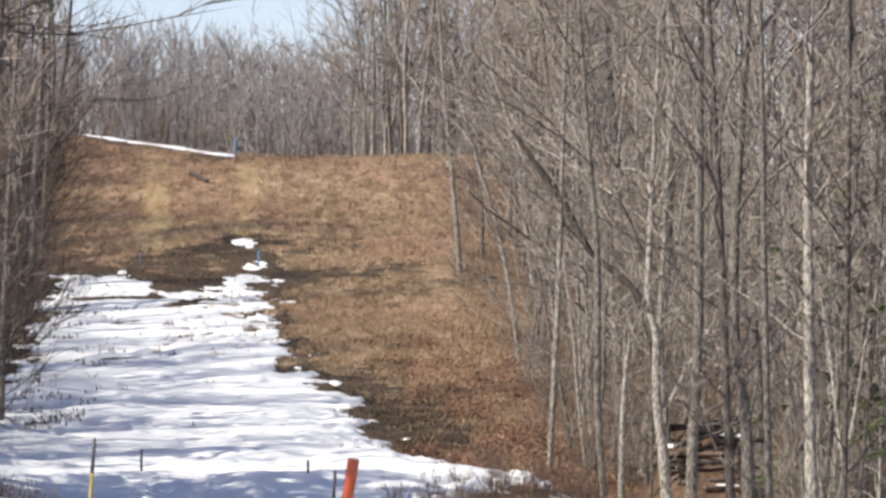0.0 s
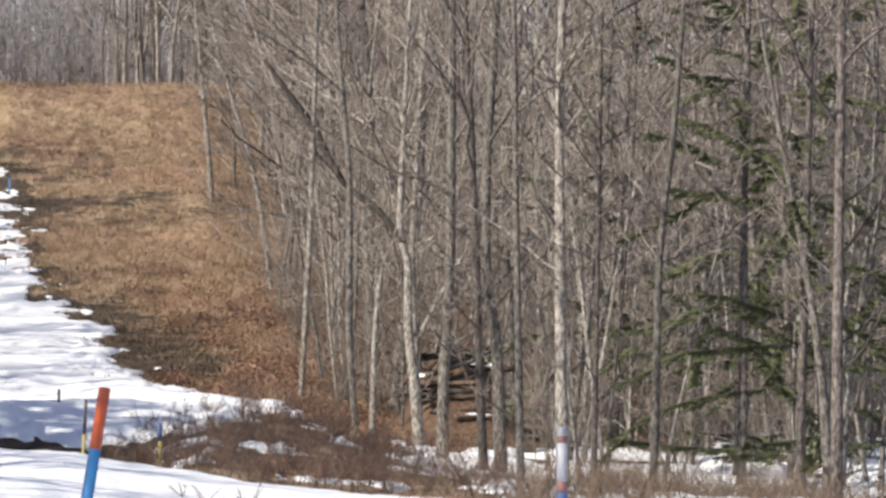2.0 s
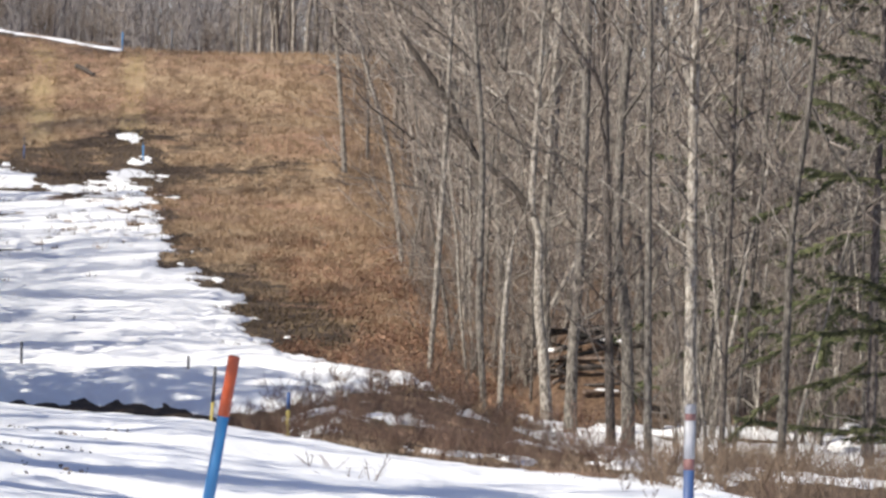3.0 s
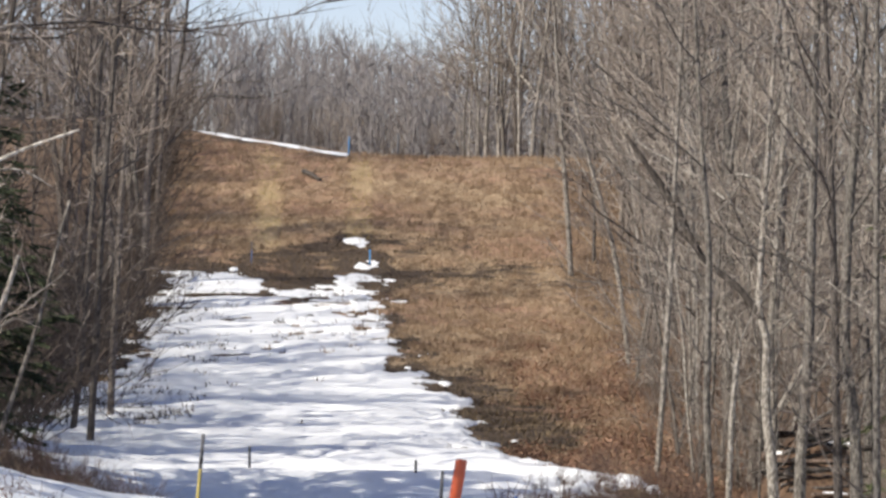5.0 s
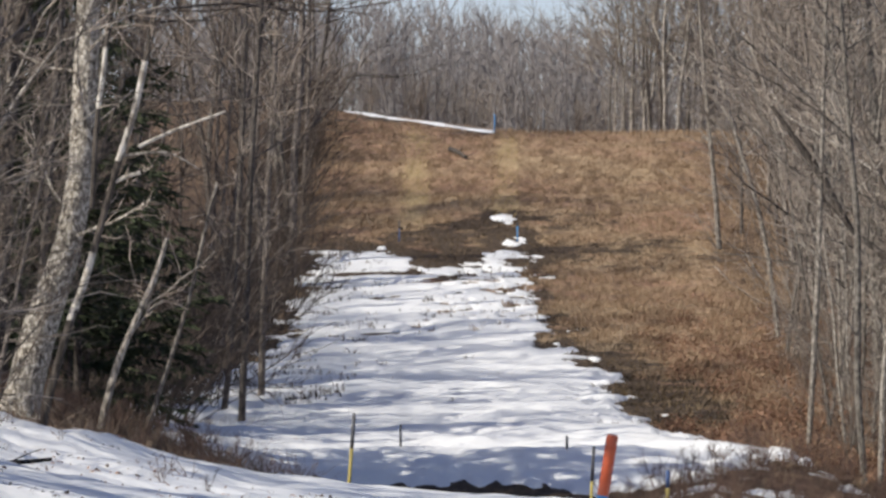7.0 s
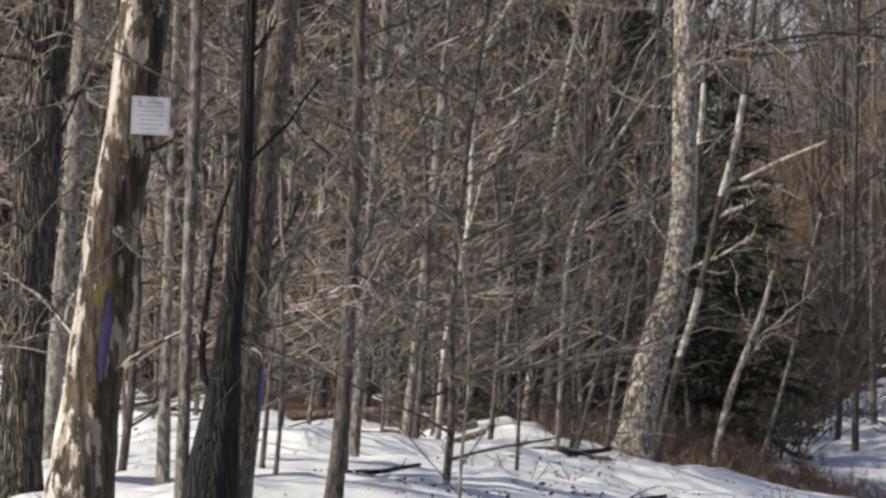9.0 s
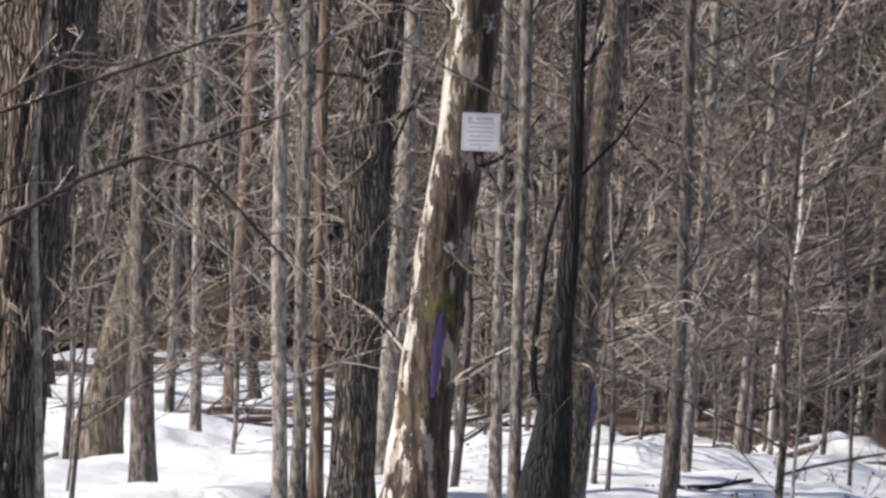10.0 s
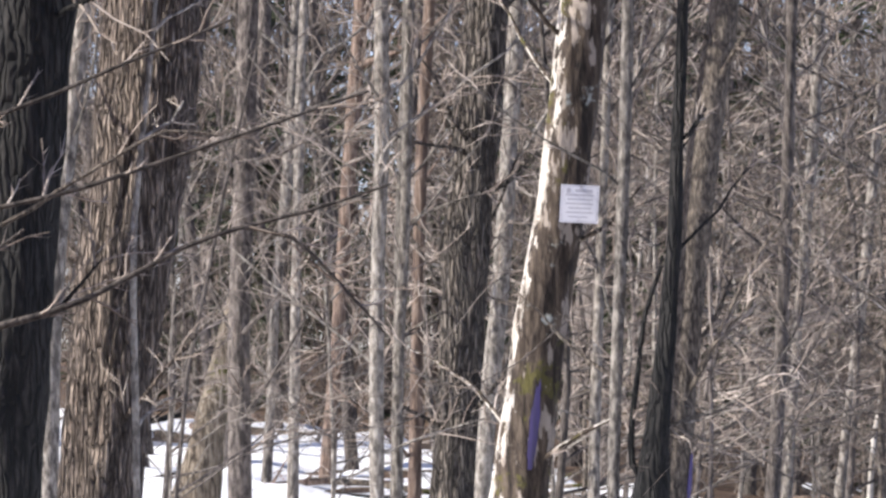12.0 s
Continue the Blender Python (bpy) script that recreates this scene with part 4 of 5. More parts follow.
plant(THICKET, scatter(rng, 66, in_right_wood, 0, 9, 66, 108, 0.8) + scatter(rng, 3, in_left_wood, -14.5, -10, 46, 58, 0.8) + scatter(rng, 40, lambda x, y: y > 178, -6, 1.5, 180, 190, 0.6), rng, (0.7, 1.1), "thickets of the sunny woods")
brown = scatter(rng, 14, in_left_wood, -24, -13, 64, 100, 0.8) + scatter(rng, 22, in_left_wood, -13, -5.2, 60, 100, 0.8)
plant(THICKET_SHADED, scatter(rng, 76, lambda x, y: left_wood_edge(y) - 2.2 < x < left_wood_edge(y) - 0.25, -9, -4, 66, 172, 0.5), rng, (0.75, 1.15), "thickets along the edge of the woods", (0, 8))
plant(THICKET_BROWN, brown, rng, (0.7, 1.2), "thickets of the shady woods")
dark_hemlock = hemlock(500, 9.5, 2.3, 95, 0.9, "dark green hemlock standing in the shade of the woods")
dark_hemlock.matrix_basis = stand(None, -8.35, 57.5, 0, 0.87)
copy_thing(dark_hemlock, stand(None, -8.9, 62, 130, 0.85))
copy_thing(dark_hemlock, stand(None, -9.6, 66.5, 250, 0.8))
copy_thing(dark_hemlock, stand(None, -9.2, 60, 310, 1.05))
copy_thing(dark_hemlock, stand(None, -10.0, 73, 40, 0.85))
copy_thing(dark_hemlock, stand(None, -9.9, 62.3, 100, 0.95))
copy_thing(dark_hemlock, stand(None, -11.2, 58.6, 190, 1.1))
copy_thing(dark_hemlock, stand(None, -10.6, 60.6, 20, 0.95))
copy_thing(dark_hemlock, stand(None, -12.6, 59.4, 290, 1.0))
copy_thing(dark_hemlock, stand(None, -26.5, 58, 210, 1.1))
for k, (hx, hy, hs) in enumerate(((-16.4, 71, 1.2), (-12.6, 72, 1.0), (-19.0, 70, 1.3), (-12.9, 82, 1.0), (-13.6, 91, 1.0))):
    copy_thing(dark_hemlock, stand(None, hx, hy, 57 * k, hs))
for k, (hx, hy) in enumerate(((-27, 78), (-31, 84), (-35, 80), (-23, 84), (-19.5, 80), (-30, 97), (-36, 102), (-41, 108), (-26, 101), (-46, 112), (-33, 112))):
    copy_thing(dark_hemlock, stand(None, hx, hy, 70 * k, 1.35 + 0.1 * (k % 3) + (0.35 if hy > 90 else 0)))
open_hemlock = hemlock(501, 10.5, 2.6, 46, 1.25, "hemlock with loose green sprays, coloured as sunlit, at the edge of the woods", NEEDLE_SUNLIT, 0.45)
open_hemlock.matrix_basis = stand(None, 8.05, 63.5, 140, 1.1)
copy_thing(open_hemlock, stand(None, 7.6, 78, 75, 0.95))
copy_thing(open_hemlock, stand(None, 8.5, 60.3, 20, 0.95))
copy_thing(open_hemlock, stand(None, 9.9, 76, 200, 1.0))
copy_thing(open_hemlock, stand(None, 11.8, 86, 20, 1.25))
copy_thing(open_hemlock, stand(None, 10.3, 70, 60, 1.0))
copy_thing(open_hemlock, stand(None, 9.3, 67, 250, 0.85))


# ---- grass, leaves and litter, past counting ----
def blades(name, x, y, tall, wide, mat, label, category, seed, lean=0.45, base=land):
    """Single dry blades on the land, one triangle each."""
    r = np.random.RandomState(seed)
    n = len(x)
    z = base(x, y)
    turn, h, w = r.uniform(0, 2 * np.pi, n), r.uniform(*tall, n), r.uniform(*wide, n)
    tip = np.stack([x + r.normal(0, lean, n) * h, y + r.normal(0, lean, n) * h, z + h], -1)
    side = np.stack([np.cos(turn) * w, np.sin(turn) * w * 0.5, 0 * w], -1)
    foot = np.stack([x, y, z - 0.02], -1)
    V = np.stack([foot - side, foot + side, tip], 1).reshape(-1, 3)
    me = bpy.data.meshes.new(name)
    me.from_pydata(V.tolist(), [], np.arange(3 * n).reshape(-1, 3).tolist())
    me.materials.append(mat)
    return tagged(new(name, me), label, category, kind="stuff")


def flakes(name, x, y, size, high, mat, label, category, seed, base):
    """Single dead leaves, each a bent diamond of two triangles."""
    r = np.random.RandomState(seed)
    n = len(x)
    c = np.stack([x, y, base(x, y) + r.uniform(0.01, 1, n) ** 2 * high], -1)
    a = r.normal(0, 1, (n, 3)) * [1, 1, 0.6]
    a /= np.linalg.norm(a, axis=1)[:, None]
    b = np.cross(a, r.normal(0, 1, (n, 3)))
    b /= np.linalg.norm(b, axis=1)[:, None]
    s = r.uniform(*size, n)[:, None]
    V = np.stack([c - a * s, c + b * s * 0.5, c + a * s, c - b * s * 0.5 + np.cross(a, b) * s * 0.3], 1).reshape(-1, 3)
    k = np.arange(n)[:, None] * 4
    me = bpy.data.meshes.new(name)
    me.from_pydata(V.tolist(), [], np.concatenate([k + [0, 1, 2], k + [0, 2, 3]]).tolist())
    me.materials.append(mat)
    return tagged(new(name, me), label, category, kind="stuff")


spread = np.random.RandomState(5)


def strewn(n, x0, x1, y0, y1, where):
    x, y = spread.uniform(x0, x1, n * 4), spread.uniform(y0, y1, n * 4)
    ok = where(x, y)
    return x[ok][:n], y[ok][:n]


def clumped(n, per, wide, x0, x1, y0, y1, where):
    """Places gathered in tussocks."""
    x, y = strewn(n // per, x0, x1, y0, y1, where)
    x, y = np.repeat(x, per), np.repeat(y, per)
    return x + spread.normal(0, wide, len(x)), y + spread.normal(0, wide * 1.3, len(y))


open_slope = lambda x, y: (x > left_wood_edge(y) - 1) & (x < right_wood_edge(y) + 2) & (snow_depth(x, y) < -0.34 - 0.3 * bumps(x / 0.5, y / 1.3, 76, 3)) & (earth_and_shade(x, y) < 0.22 + 0.26 * bumps(x / 0.4, y / 1.0, 77, 3, 0.6)) & (wheel_tracks(x, y) < 0.5)
gx, gy = strewn(22000, -16, 4, 66, 172, open_slope)
cx, cy = clumped(62000, 26, 0.10, -16, 4, 66, 172, open_slope)
gx, gy = np.concatenate([gx, cx]), np.concatenate([gy, cy])
blades("dry_grass", gx, gy, (0.05, 0.22), (0.008, 0.02), STRAW, "tan flattened winter grass on the slope", "grass", 1)
russet_slope = lambda x, y: (x > -1.0 - 0.035 * (y - 90) + 0.5 * bumps(x / 0.7, y / 2, 74, 3)) & (x < right_wood_edge(y) + 2.5) & (snow_depth(x, y) < -0.06) & (earth_and_shade(x, y) < 0.3) & (bumps(x / 0.5, y / 1.1, 73, 3, 0.6) > -0.4 + 1.7 * step(100, 145, y))
gx, gy = clumped(56000, 36, 0.15, -5, 6, 68, 146, russet_slope)
flakes("dry_bracken", gx, gy, (0.013, 0.044), 0.24, DRY_LEAF, "rusty dead bracken and leaves below the woods", "bracken", 2, land)
verge = lambda x, y: ((np.abs(x - left_wood_edge(y) + 0.2) < 1.3) & (y > 46)) | ((y > 50.4) & (y < 66) & (x > -1.2) & (snow_depth(x, y) < 0.1)) | ((x > 2.2) & (y > 47.5) & (bumps(x / 1.5, y / 3, 75, 2) > -0.3))
gx, gy = strewn(9000, -13, 10, 44, 80, verge)
blades("tall_dry_grass", gx, gy, (0.08, 0.42), (0.004, 0.009), WEED, "tall brown dead grass and weeds along the ditch", "grass", 3, 0.6)
gx, gy = strewn(1200, -13, -5, 141, 171, lambda x, y: wheel_tracks(x, y) > 0.35)
blades("yellow_grass", gx, gy, (0.06, 0.16), (0.010, 0.02), YELLOW_STRAW, "yellow grass growing along two wheel tracks", "grass", 11)
gx, gy = clumped(5200, 13, 0.09, 3.2, 10, 46.8, 61, lambda x, y: (x > 3.2 + 0.15 * (y - 48)) & (bumps(x / 0.8, y / 2, 75, 3) > -0.2) & (snow_depth(x, y) < 0.3))
blades("tan_weeds", gx, gy, (0.12, 0.65), (0.004, 0.010), WEED, "tan dead weeds and grass at the edge of the woods", "grass", 12, 0.8)
gx, gy = strewn(34000, -16, 4, 66, 160, lambda x, y: (x > left_wood_edge(y) - 1) & (snow_depth(x, y) < -0.03) & ((earth_and_shade(x, y) > 0.18) | (snow_depth(x, y) > -0.4)))
blades("wet_grass", gx, gy, (0.025, 0.13), (0.008, 0.022), WET_SHADED_GRASS, "dark wet grass by melted snow, and dark grass for the painted shade strips", "grass", 6, 0.9)
tufts = lambda x, y: (snow_depth(x, y) > 0) & (x > left_wood_edge(y)) & ((bumps(x / 0.5, y / 1.1, 63, 3, 0.6) > 1.0 - 0.35 * step(108, 118, y) * step(-9.5, -7.5, x)) | ((x - left_wood_edge(y) < 2.4) & (bumps(x / 0.8, y / 1.2, 64, 3) > 0.2)))
gx, gy = strewn(4500, -12, -3, 86, 139, tufts)
blades("stubble", gx, gy, (0.05, 0.16), (0.01, 0.025), WET_SHADED_GRASS, "dark dead stubble sticking out of the snowfield", "grass", 9, 0.6, snow_top)
gx, gy = strewn(4500, -11, -4, 44, 66, lambda x, y: (((x > left_wood_edge(y) - 2.2) & (x < left_wood_edge(y) + 0.5)) | ((y > 47.5) & (y < 54) & (x < -4.6))) & (snow_depth(x, y) < 0.1))
blades("dead_weeds", gx, gy, (0.08, 0.36), (0.004, 0.009), TWIG_BROWN_SHADED, "brown dead weeds along the edge of the woods", "grass", 7, 0.8)
litter_spots = lambda x, y: (np.arctan2(x, y) < -0.09) & (bumps(x / 1.4, y / 2.5, 77, 3) > 0.35)
gx, gy = strewn(3600, -26, -3, 27, 72, litter_spots)
flakes("fallen_leaves", gx, gy, (0.012, 0.032), 0.02, DRY_LEAF, "dead leaves and bits of bark on the snow", "leaves", 4, snow_top)


gx, gy = strewn(1100, -9.5, -2, 30, 47, lambda x, y: (bumps(x / 0.9, y / 1.6, 78, 3) > 0.3) & (snow_depth(x, y) > 0.1))
flakes("bark_litter", gx, gy, (0.012, 0.04), 0.015, TWIG_DARK_SHADED, "dark bits of bark and leaf scattered on the snow", "litter", 14, snow_top)


# ---- marker posts ----
def rod(bm_pts, rads, sides=14):
    V, F = [], []
    tube(V, F, bm_pts, rads, sides)
    F.append(tuple(range(sides))[::-1])
    F.append(tuple(range(len(V) - sides, len(V))))
    return V, F


def marker_post(x, y, foot, height, radius, lean, bands, label):
    """A round plastic post in painted bands, from the ground up."""
    root = tagged(new("marker_post"), label, "marker post", "marker posts")
    root.matrix_basis = pose(x, y, foot, 0, lean, 0)
    z = -0.3
    for top, mat, colour in bands:
        cap = top >= height
        pts = [Vector((0, 0, z)), Vector((0, 0, top - (0.02 if cap else 0)))]
        rads = [radius, radius]
        if cap:
            pts += [Vector((0, 0, top - 0.006)), Vector((0, 0, top))]
            rads += [radius * 0.9, radius * 0.55]
        V, F = rod(pts, rads)
        part("band", make_mesh("band", V, F, mat), root, colour)
        z = top
    return root


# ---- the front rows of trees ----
front_tree(-9.44, 22.07, [(0.0, 0.0, 0.263), (0.06, 0.8, 0.235), (0.16, 2.3, 0.259), (0.29, 3.55, 0.274)], BARK_DARK_SHADED, "thick trunk in deep shade, the shade blackened into its dark bark", 700, low=7, crown=10, top=16, ridge=0.1, sides=28)
front_tree(-10.71, 25.87, [(0.0, 0.0, 0.074), (0.05, 0.75, 0.066), (0.13, 2.13, 0.062), (0.38, 3.96, 0.055)], BARK_GREY, "pale slender trunk close behind the big oak", 701, low=3)
front_tree(-9.33, 23.19, [(0.0, 0.0, 0.267), (0.09, 0.79, 0.239), (0.18, 1.54, 0.245), (0.31, 2.35, 0.265), (0.51, 3.66, 0.294)], BARK_OAK, "big old oak with deeply ridged grey-brown bark", 702, low=3, crown=12, top=17, ridge=0.09, sides=110, reach=1.2)
front_tree(-8.78, 22.55, [(0.0, 0.0, 0.025), (0.02, 0.8, 0.022), (0.03, 1.56, 0.021), (0.05, 2.32, 0.019), (0.16, 3.17, 0.014)], BARK_PALE, "thin sapling standing in front of the big oak", 703, low=5, crown=0, top=5.2, sides=7, name='young_tree', reach=0.7)
front_tree(-14.74, 39.33, [(0.0, 0.0, 0.258), (0.09, 0.44, 0.231), (0.17, 0.82, 0.181), (0.31, 1.42, 0.126), (0.44, 1.97, 0.093), (0.53, 2.35, 0.055)], BARK_MOSS, "broken leaning trunk with a flared mossy foot", 704, low=0, crown=0, top=0, ridge=0.12, sides=24)
front_tree(-12.25, 33.85, [(0.0, 0.0, 0.116), (0.02, 0.56, 0.104), (0.05, 1.88, 0.094), (0.14, 3.29, 0.089), (0.22, 4.71, 0.085)], BARK_BROWN, "straight grey trunk, dark on the shaded side", 705, low=8)
front_tree(-17.64, 52.09, [(0.0, 0.0, 0.105), (0.09, 0.87, 0.093), (0.22, 2.09, 0.086), (0.45, 4.32, 0.101), (0.64, 6.12, 0.101)], BARK_RUSSET, "reddish-brown trunk standing back among the trees", 706, low=5)
front_tree(-15.44, 44.39, [(0.0, 0.0, 0.069), (0.03, 0.67, 0.061), (0.12, 2.51, 0.055), (0.22, 4.36, 0.055), (0.31, 5.59, 0.049)], BARK_GREY, "thin grey trunk in the snow", 707, low=6)
front_tree(-17.38, 49.01, [(0.0, 0.0, 0.061), (0.09, 1.05, 0.054), (0.2, 2.4, 0.061), (0.39, 3.9, 0.068), (0.56, 5.94, 0.054)], BARK_GREY, "thin pale trunk further back", 708, low=6)
front_tree(-10.26, 31.37, [(0.0, 0.0, 0.065), (0.03, 0.73, 0.058), (0.06, 1.72, 0.056), (0.11, 2.71, 0.056), (0.16, 3.44, 0.06), (0.19, 4.53, 0.054)], BARK_PALE, "smooth pale stem with a slight kink", 709, low=7, crown=6)
front_tree(-10.22, 31.60, [(0.0, 0.0, 0.05), (0.07, 0.73, 0.046), (0.12, 1.72, 0.043), (0.20, 2.71, 0.042), (0.24, 3.44, 0.04), (0.30, 4.53, 0.036)], BARK_GREY, "pale stem growing beside its twin", 752, low=5, crown=5)
front_tree(-10.42, 32.36, [(0.0, 0.0, 0.06), (0.03, 0.66, 0.053), (0.09, 1.9, 0.044), (0.13, 2.79, 0.042), (0.25, 4.58, 0.038)], BARK_GREY, "slim brown stem among the trunks", 710, low=7, crown=5)
front_tree(-10.60, 33.36, [(0.0, 0.0, 0.064), (0.04, 0.62, 0.057), (0.13, 2.35, 0.05), (0.2, 3.5, 0.05), (0.3, 4.64, 0.046)], BARK_RUSSET, "slim brown stem among the trunks", 711, low=7, crown=5)
front_tree(-10.04, 32.49, [(0.0, 0.0, 0.194), (0.03, 0.29, 0.173), (0.15, 1.53, 0.16), (0.22, 2.28, 0.164), (0.24, 2.64, 0.196), (0.3, 2.99, 0.169), (0.43, 4.19, 0.187)], BARK_BURL, "dark rough trunk with a swollen burl and loose bark", 712, low=12, ridge=0.16, sides=40)
front_tree(-10.97, 36.38, [(0.0, 0.0, 0.089), (0.02, 0.17, 0.079), (0.18, 1.5, 0.084), (0.31, 2.49, 0.079), (0.43, 3.74, 0.074), (0.5, 4.48, 0.074)], BARK_PALE, "grey trunk half hidden behind the trunk with the sign", 713, low=5)
DEAD_PATH = [(0.0, 0.0, 0.236), (0.15, 0.96, 0.211), (0.29, 1.9, 0.19), (0.42, 2.58, 0.182), (0.54, 3.15, 0.174), (0.75, 4.53, 0.174)]
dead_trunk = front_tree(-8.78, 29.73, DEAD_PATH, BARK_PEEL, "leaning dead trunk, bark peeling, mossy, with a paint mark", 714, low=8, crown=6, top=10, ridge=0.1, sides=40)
front_tree(-7.79, 28.97, [(0.0, 0.0, 0.05), (0.06, 0.93, 0.045), (0.13, 2.02, 0.043), (0.19, 2.81, 0.043), (0.29, 4.38, 0.043)], BARK_GREY, "slim straight stem beside the dead trunk", 715, low=7)
front_tree(-8.95, 32.80, [(0.0, 0.0, 0.055), (0.04, 0.7, 0.049), (0.13, 2.11, 0.04), (0.31, 4.61, 0.029)], BARK_GREY, "thin stem beside the dead trunk", 716, low=5)
LEANING_PATH = [(0.05, 0.0, 0.15), (0.20, 0.93, 0.13), (0.28, 1.64, 0.12), (0.38, 2.42, 0.118), (0.53, 3.41, 0.118), (0.71, 4.39, 0.099)]
leaning_grey = front_tree(-7.59, 29.23, LEANING_PATH, BARK_SANDY, "grey trunk leaning out from the foot of a black stem", 717, low=7, ridge=0.07, sides=24)
front_tree(-7.54, 28.73, [(0.0, 0.0, 0.20), (0.08, 0.6, 0.165), (0.14, 0.94, 0.128), (0.18, 1.25, 0.098), (0.23, 1.63, 0.076), (0.29, 2.02, 0.067), (0.33, 2.4, 0.058), (0.37, 2.79, 0.052), (0.41, 3.37, 0.046), (0.46, 3.96, 0.042), (0.48, 4.35, 0.038)], BARK_DARK_SHADED, "dark dead stem, blackened for shade, with a split foot and bare snags", 718, low=3, crown=5, reach=0.8, ridge=0.12, sides=20, limbs=[[(0.14, 1.02, 0.035), (0.02, 1.17, 0.029), (0.03, 1.48, 0.023), (0.08, 1.79, 0.021), (0.14, 2.18, 0.017), (0.27, 2.52, 0.014)], [(0.40, 3.3, 0.027), (0.5, 3.43, 0.019), (0.61, 3.6, 0.014)]])
front_tree(-8.05, 35.09, [(0.0, 0.0, 0.063), (0.06, 0.58, 0.056), (0.18, 1.9, 0.052), (0.28, 3.31, 0.056), (0.37, 4.72, 0.047)], BARK_BROWN, "slim grey trunk deeper in the woods", 719, low=10)
front_tree(-8.81, 39.02, [(0.0, 0.0, 0.047), (0.15, 1.43, 0.042), (0.27, 2.57, 0.044), (0.42, 3.77, 0.052), (0.54, 5.08, 0.05)], BARK_GREY, "pale slim trunk deeper in the woods", 720, low=10)
front_tree(-7.23, 31.17, [(0.0, 0.0, 0.08), (0.04, 0.28, 0.071), (0.14, 1.03, 0.054), (0.25, 2.28, 0.044), (0.37, 3.95, 0.036)], BARK_BROWN, "slim trunk rising from the snow", 721, low=10)
front_tree(-9.17, 43.03, [(0.0, 0.0, 0.071), (0.03, 0.22, 0.063), (0.2, 1.42, 0.043), (0.39, 2.62, 0.058), (0.56, 3.94, 0.052), (0.66, 4.63, 0.052)], BARK_GREY, "slim reddish trunk with pale patches", 722, low=10)
front_tree(-9.06, 44.08, [(0.0, 0.0, 0.04), (0.01, 0.05, 0.035), (0.12, 1.11, 0.024), (0.4, 2.27, 0.024), (0.52, 3.57, 0.024), (0.66, 4.15, 0.021), (0.99, 4.73, 0.018)], BARK_WHITE, "thin white crooked stem", 723, low=6, crown=2, top=8, name='young_tree')
front_tree(-7.92, 44.81, [(0.0, 0.0, 0.026), (0.04, 0.47, 0.024), (0.16, 1.84, 0.022), (0.34, 2.52, 0.024), (0.78, 3.3, 0.018), (1.22, 3.88, 0.012)], BARK_PALE, "thin pale bent stem", 724, low=5, crown=0, top=0, name='young_tree')
front_tree(-9.26, 49.13, [(0.0, 0.0, 0.048), (0.01, 0.31, 0.042), (0.07, 1.87, 0.039), (0.08, 3.84, 0.042), (0.11, 5.15, 0.039)], BARK_BROWN, "slim grey trunk further back", 725, low=9)
front_tree(-8.02, 51.38, [(0.0, 0.0, 0.049), (0.05, 0.59, 0.044), (0.16, 1.95, 0.041), (0.3, 3.98, 0.041), (0.41, 5.34, 0.037)], BARK_BROWN, "slim grey trunk further back", 726, low=9)
front_tree(-9.71, 54.14, [(0.0, 0.0, 0.097), (0.05, 0.34, 0.086), (0.22, 1.49, 0.083), (0.5, 3.35, 0.093), (0.89, 4.63, 0.079), (1.08, 5.49, 0.072)], BARK_BROWN, "stout grey trunk in the dim woods", 727, low=8)
front_tree(-7.54, 47.40, [(0.0, 0.0, 0.246), (0.03, 0.1, 0.22), (0.25, 0.97, 0.188), (0.55, 1.9, 0.151), (0.69, 2.83, 0.144), (0.73, 3.77, 0.138), (0.79, 5.03, 0.125)], BARK_BIRCH, "pale mottled birch trunk, leaning at the foot and then upright", 728, low=8, top=14, ridge=0.06, sides=24)
# Dappled shade is coloured in: a dark stem, white sleeves where sun falls.
STEM_PATH = [(0.0, 0.0, 0.05), (0.0, 0.17, 0.046), (0.25, 1.11, 0.042), (0.41, 1.56, 0.04), (0.53, 1.97, 0.038), (0.69, 2.53, 0.036), (0.77, 2.86, 0.035), (0.95, 3.43, 0.034), (1.08, 4.04, 0.031), (1.18, 4.59, 0.028), (1.24, 5.1, 0.024)]
FORK_PATH = [(0.50, 2.4, 0.03), (0.53, 3.0, 0.029), (0.56, 3.42, 0.028), (0.62, 3.88, 0.028), (0.65, 4.18, 0.026), (0.77, 4.85, 0.024), (0.85, 5.1, 0.022)]
dead_stem = front_tree(-7.07, 46.26, STEM_PATH, BARK_BRANCH, "slender dead white birch stem, its shaded stretches coloured dark", 729, low=3, crown=0, top=8, name='young_tree', reach=0.6, limbs=[FORK_PATH, [(1.00, 3.06, 0.022), (1.12, 3.12, 0.02), (1.43, 3.26, 0.018), (1.94, 3.45, 0.011)], [(0.80, 2.96, 0.016), (1.12, 3.0, 0.013), (1.36, 2.99, 0.012), (1.66, 2.82, 0.009)], [(0.75, 2.68, 0.02), (0.88, 2.74, 0.024), (1.02, 2.78, 0.02)]], limb_mats=(BARK_BRANCH, BARK_WHITE, BARK_PALE, BARK_WHITE))
for k, (stretch, low_end, high_end) in enumerate(((STEM_PATH, 1.08, 2.0), (STEM_PATH, 2.84, 4.06), (FORK_PATH, 3.40, 4.20), (FORK_PATH, 4.75, 5.1))):
    sunlit_sleeve(dead_stem, stretch, low_end, high_end, BARK_WHITE, "white bark on a sunlit stretch of the stem", 740 + k)
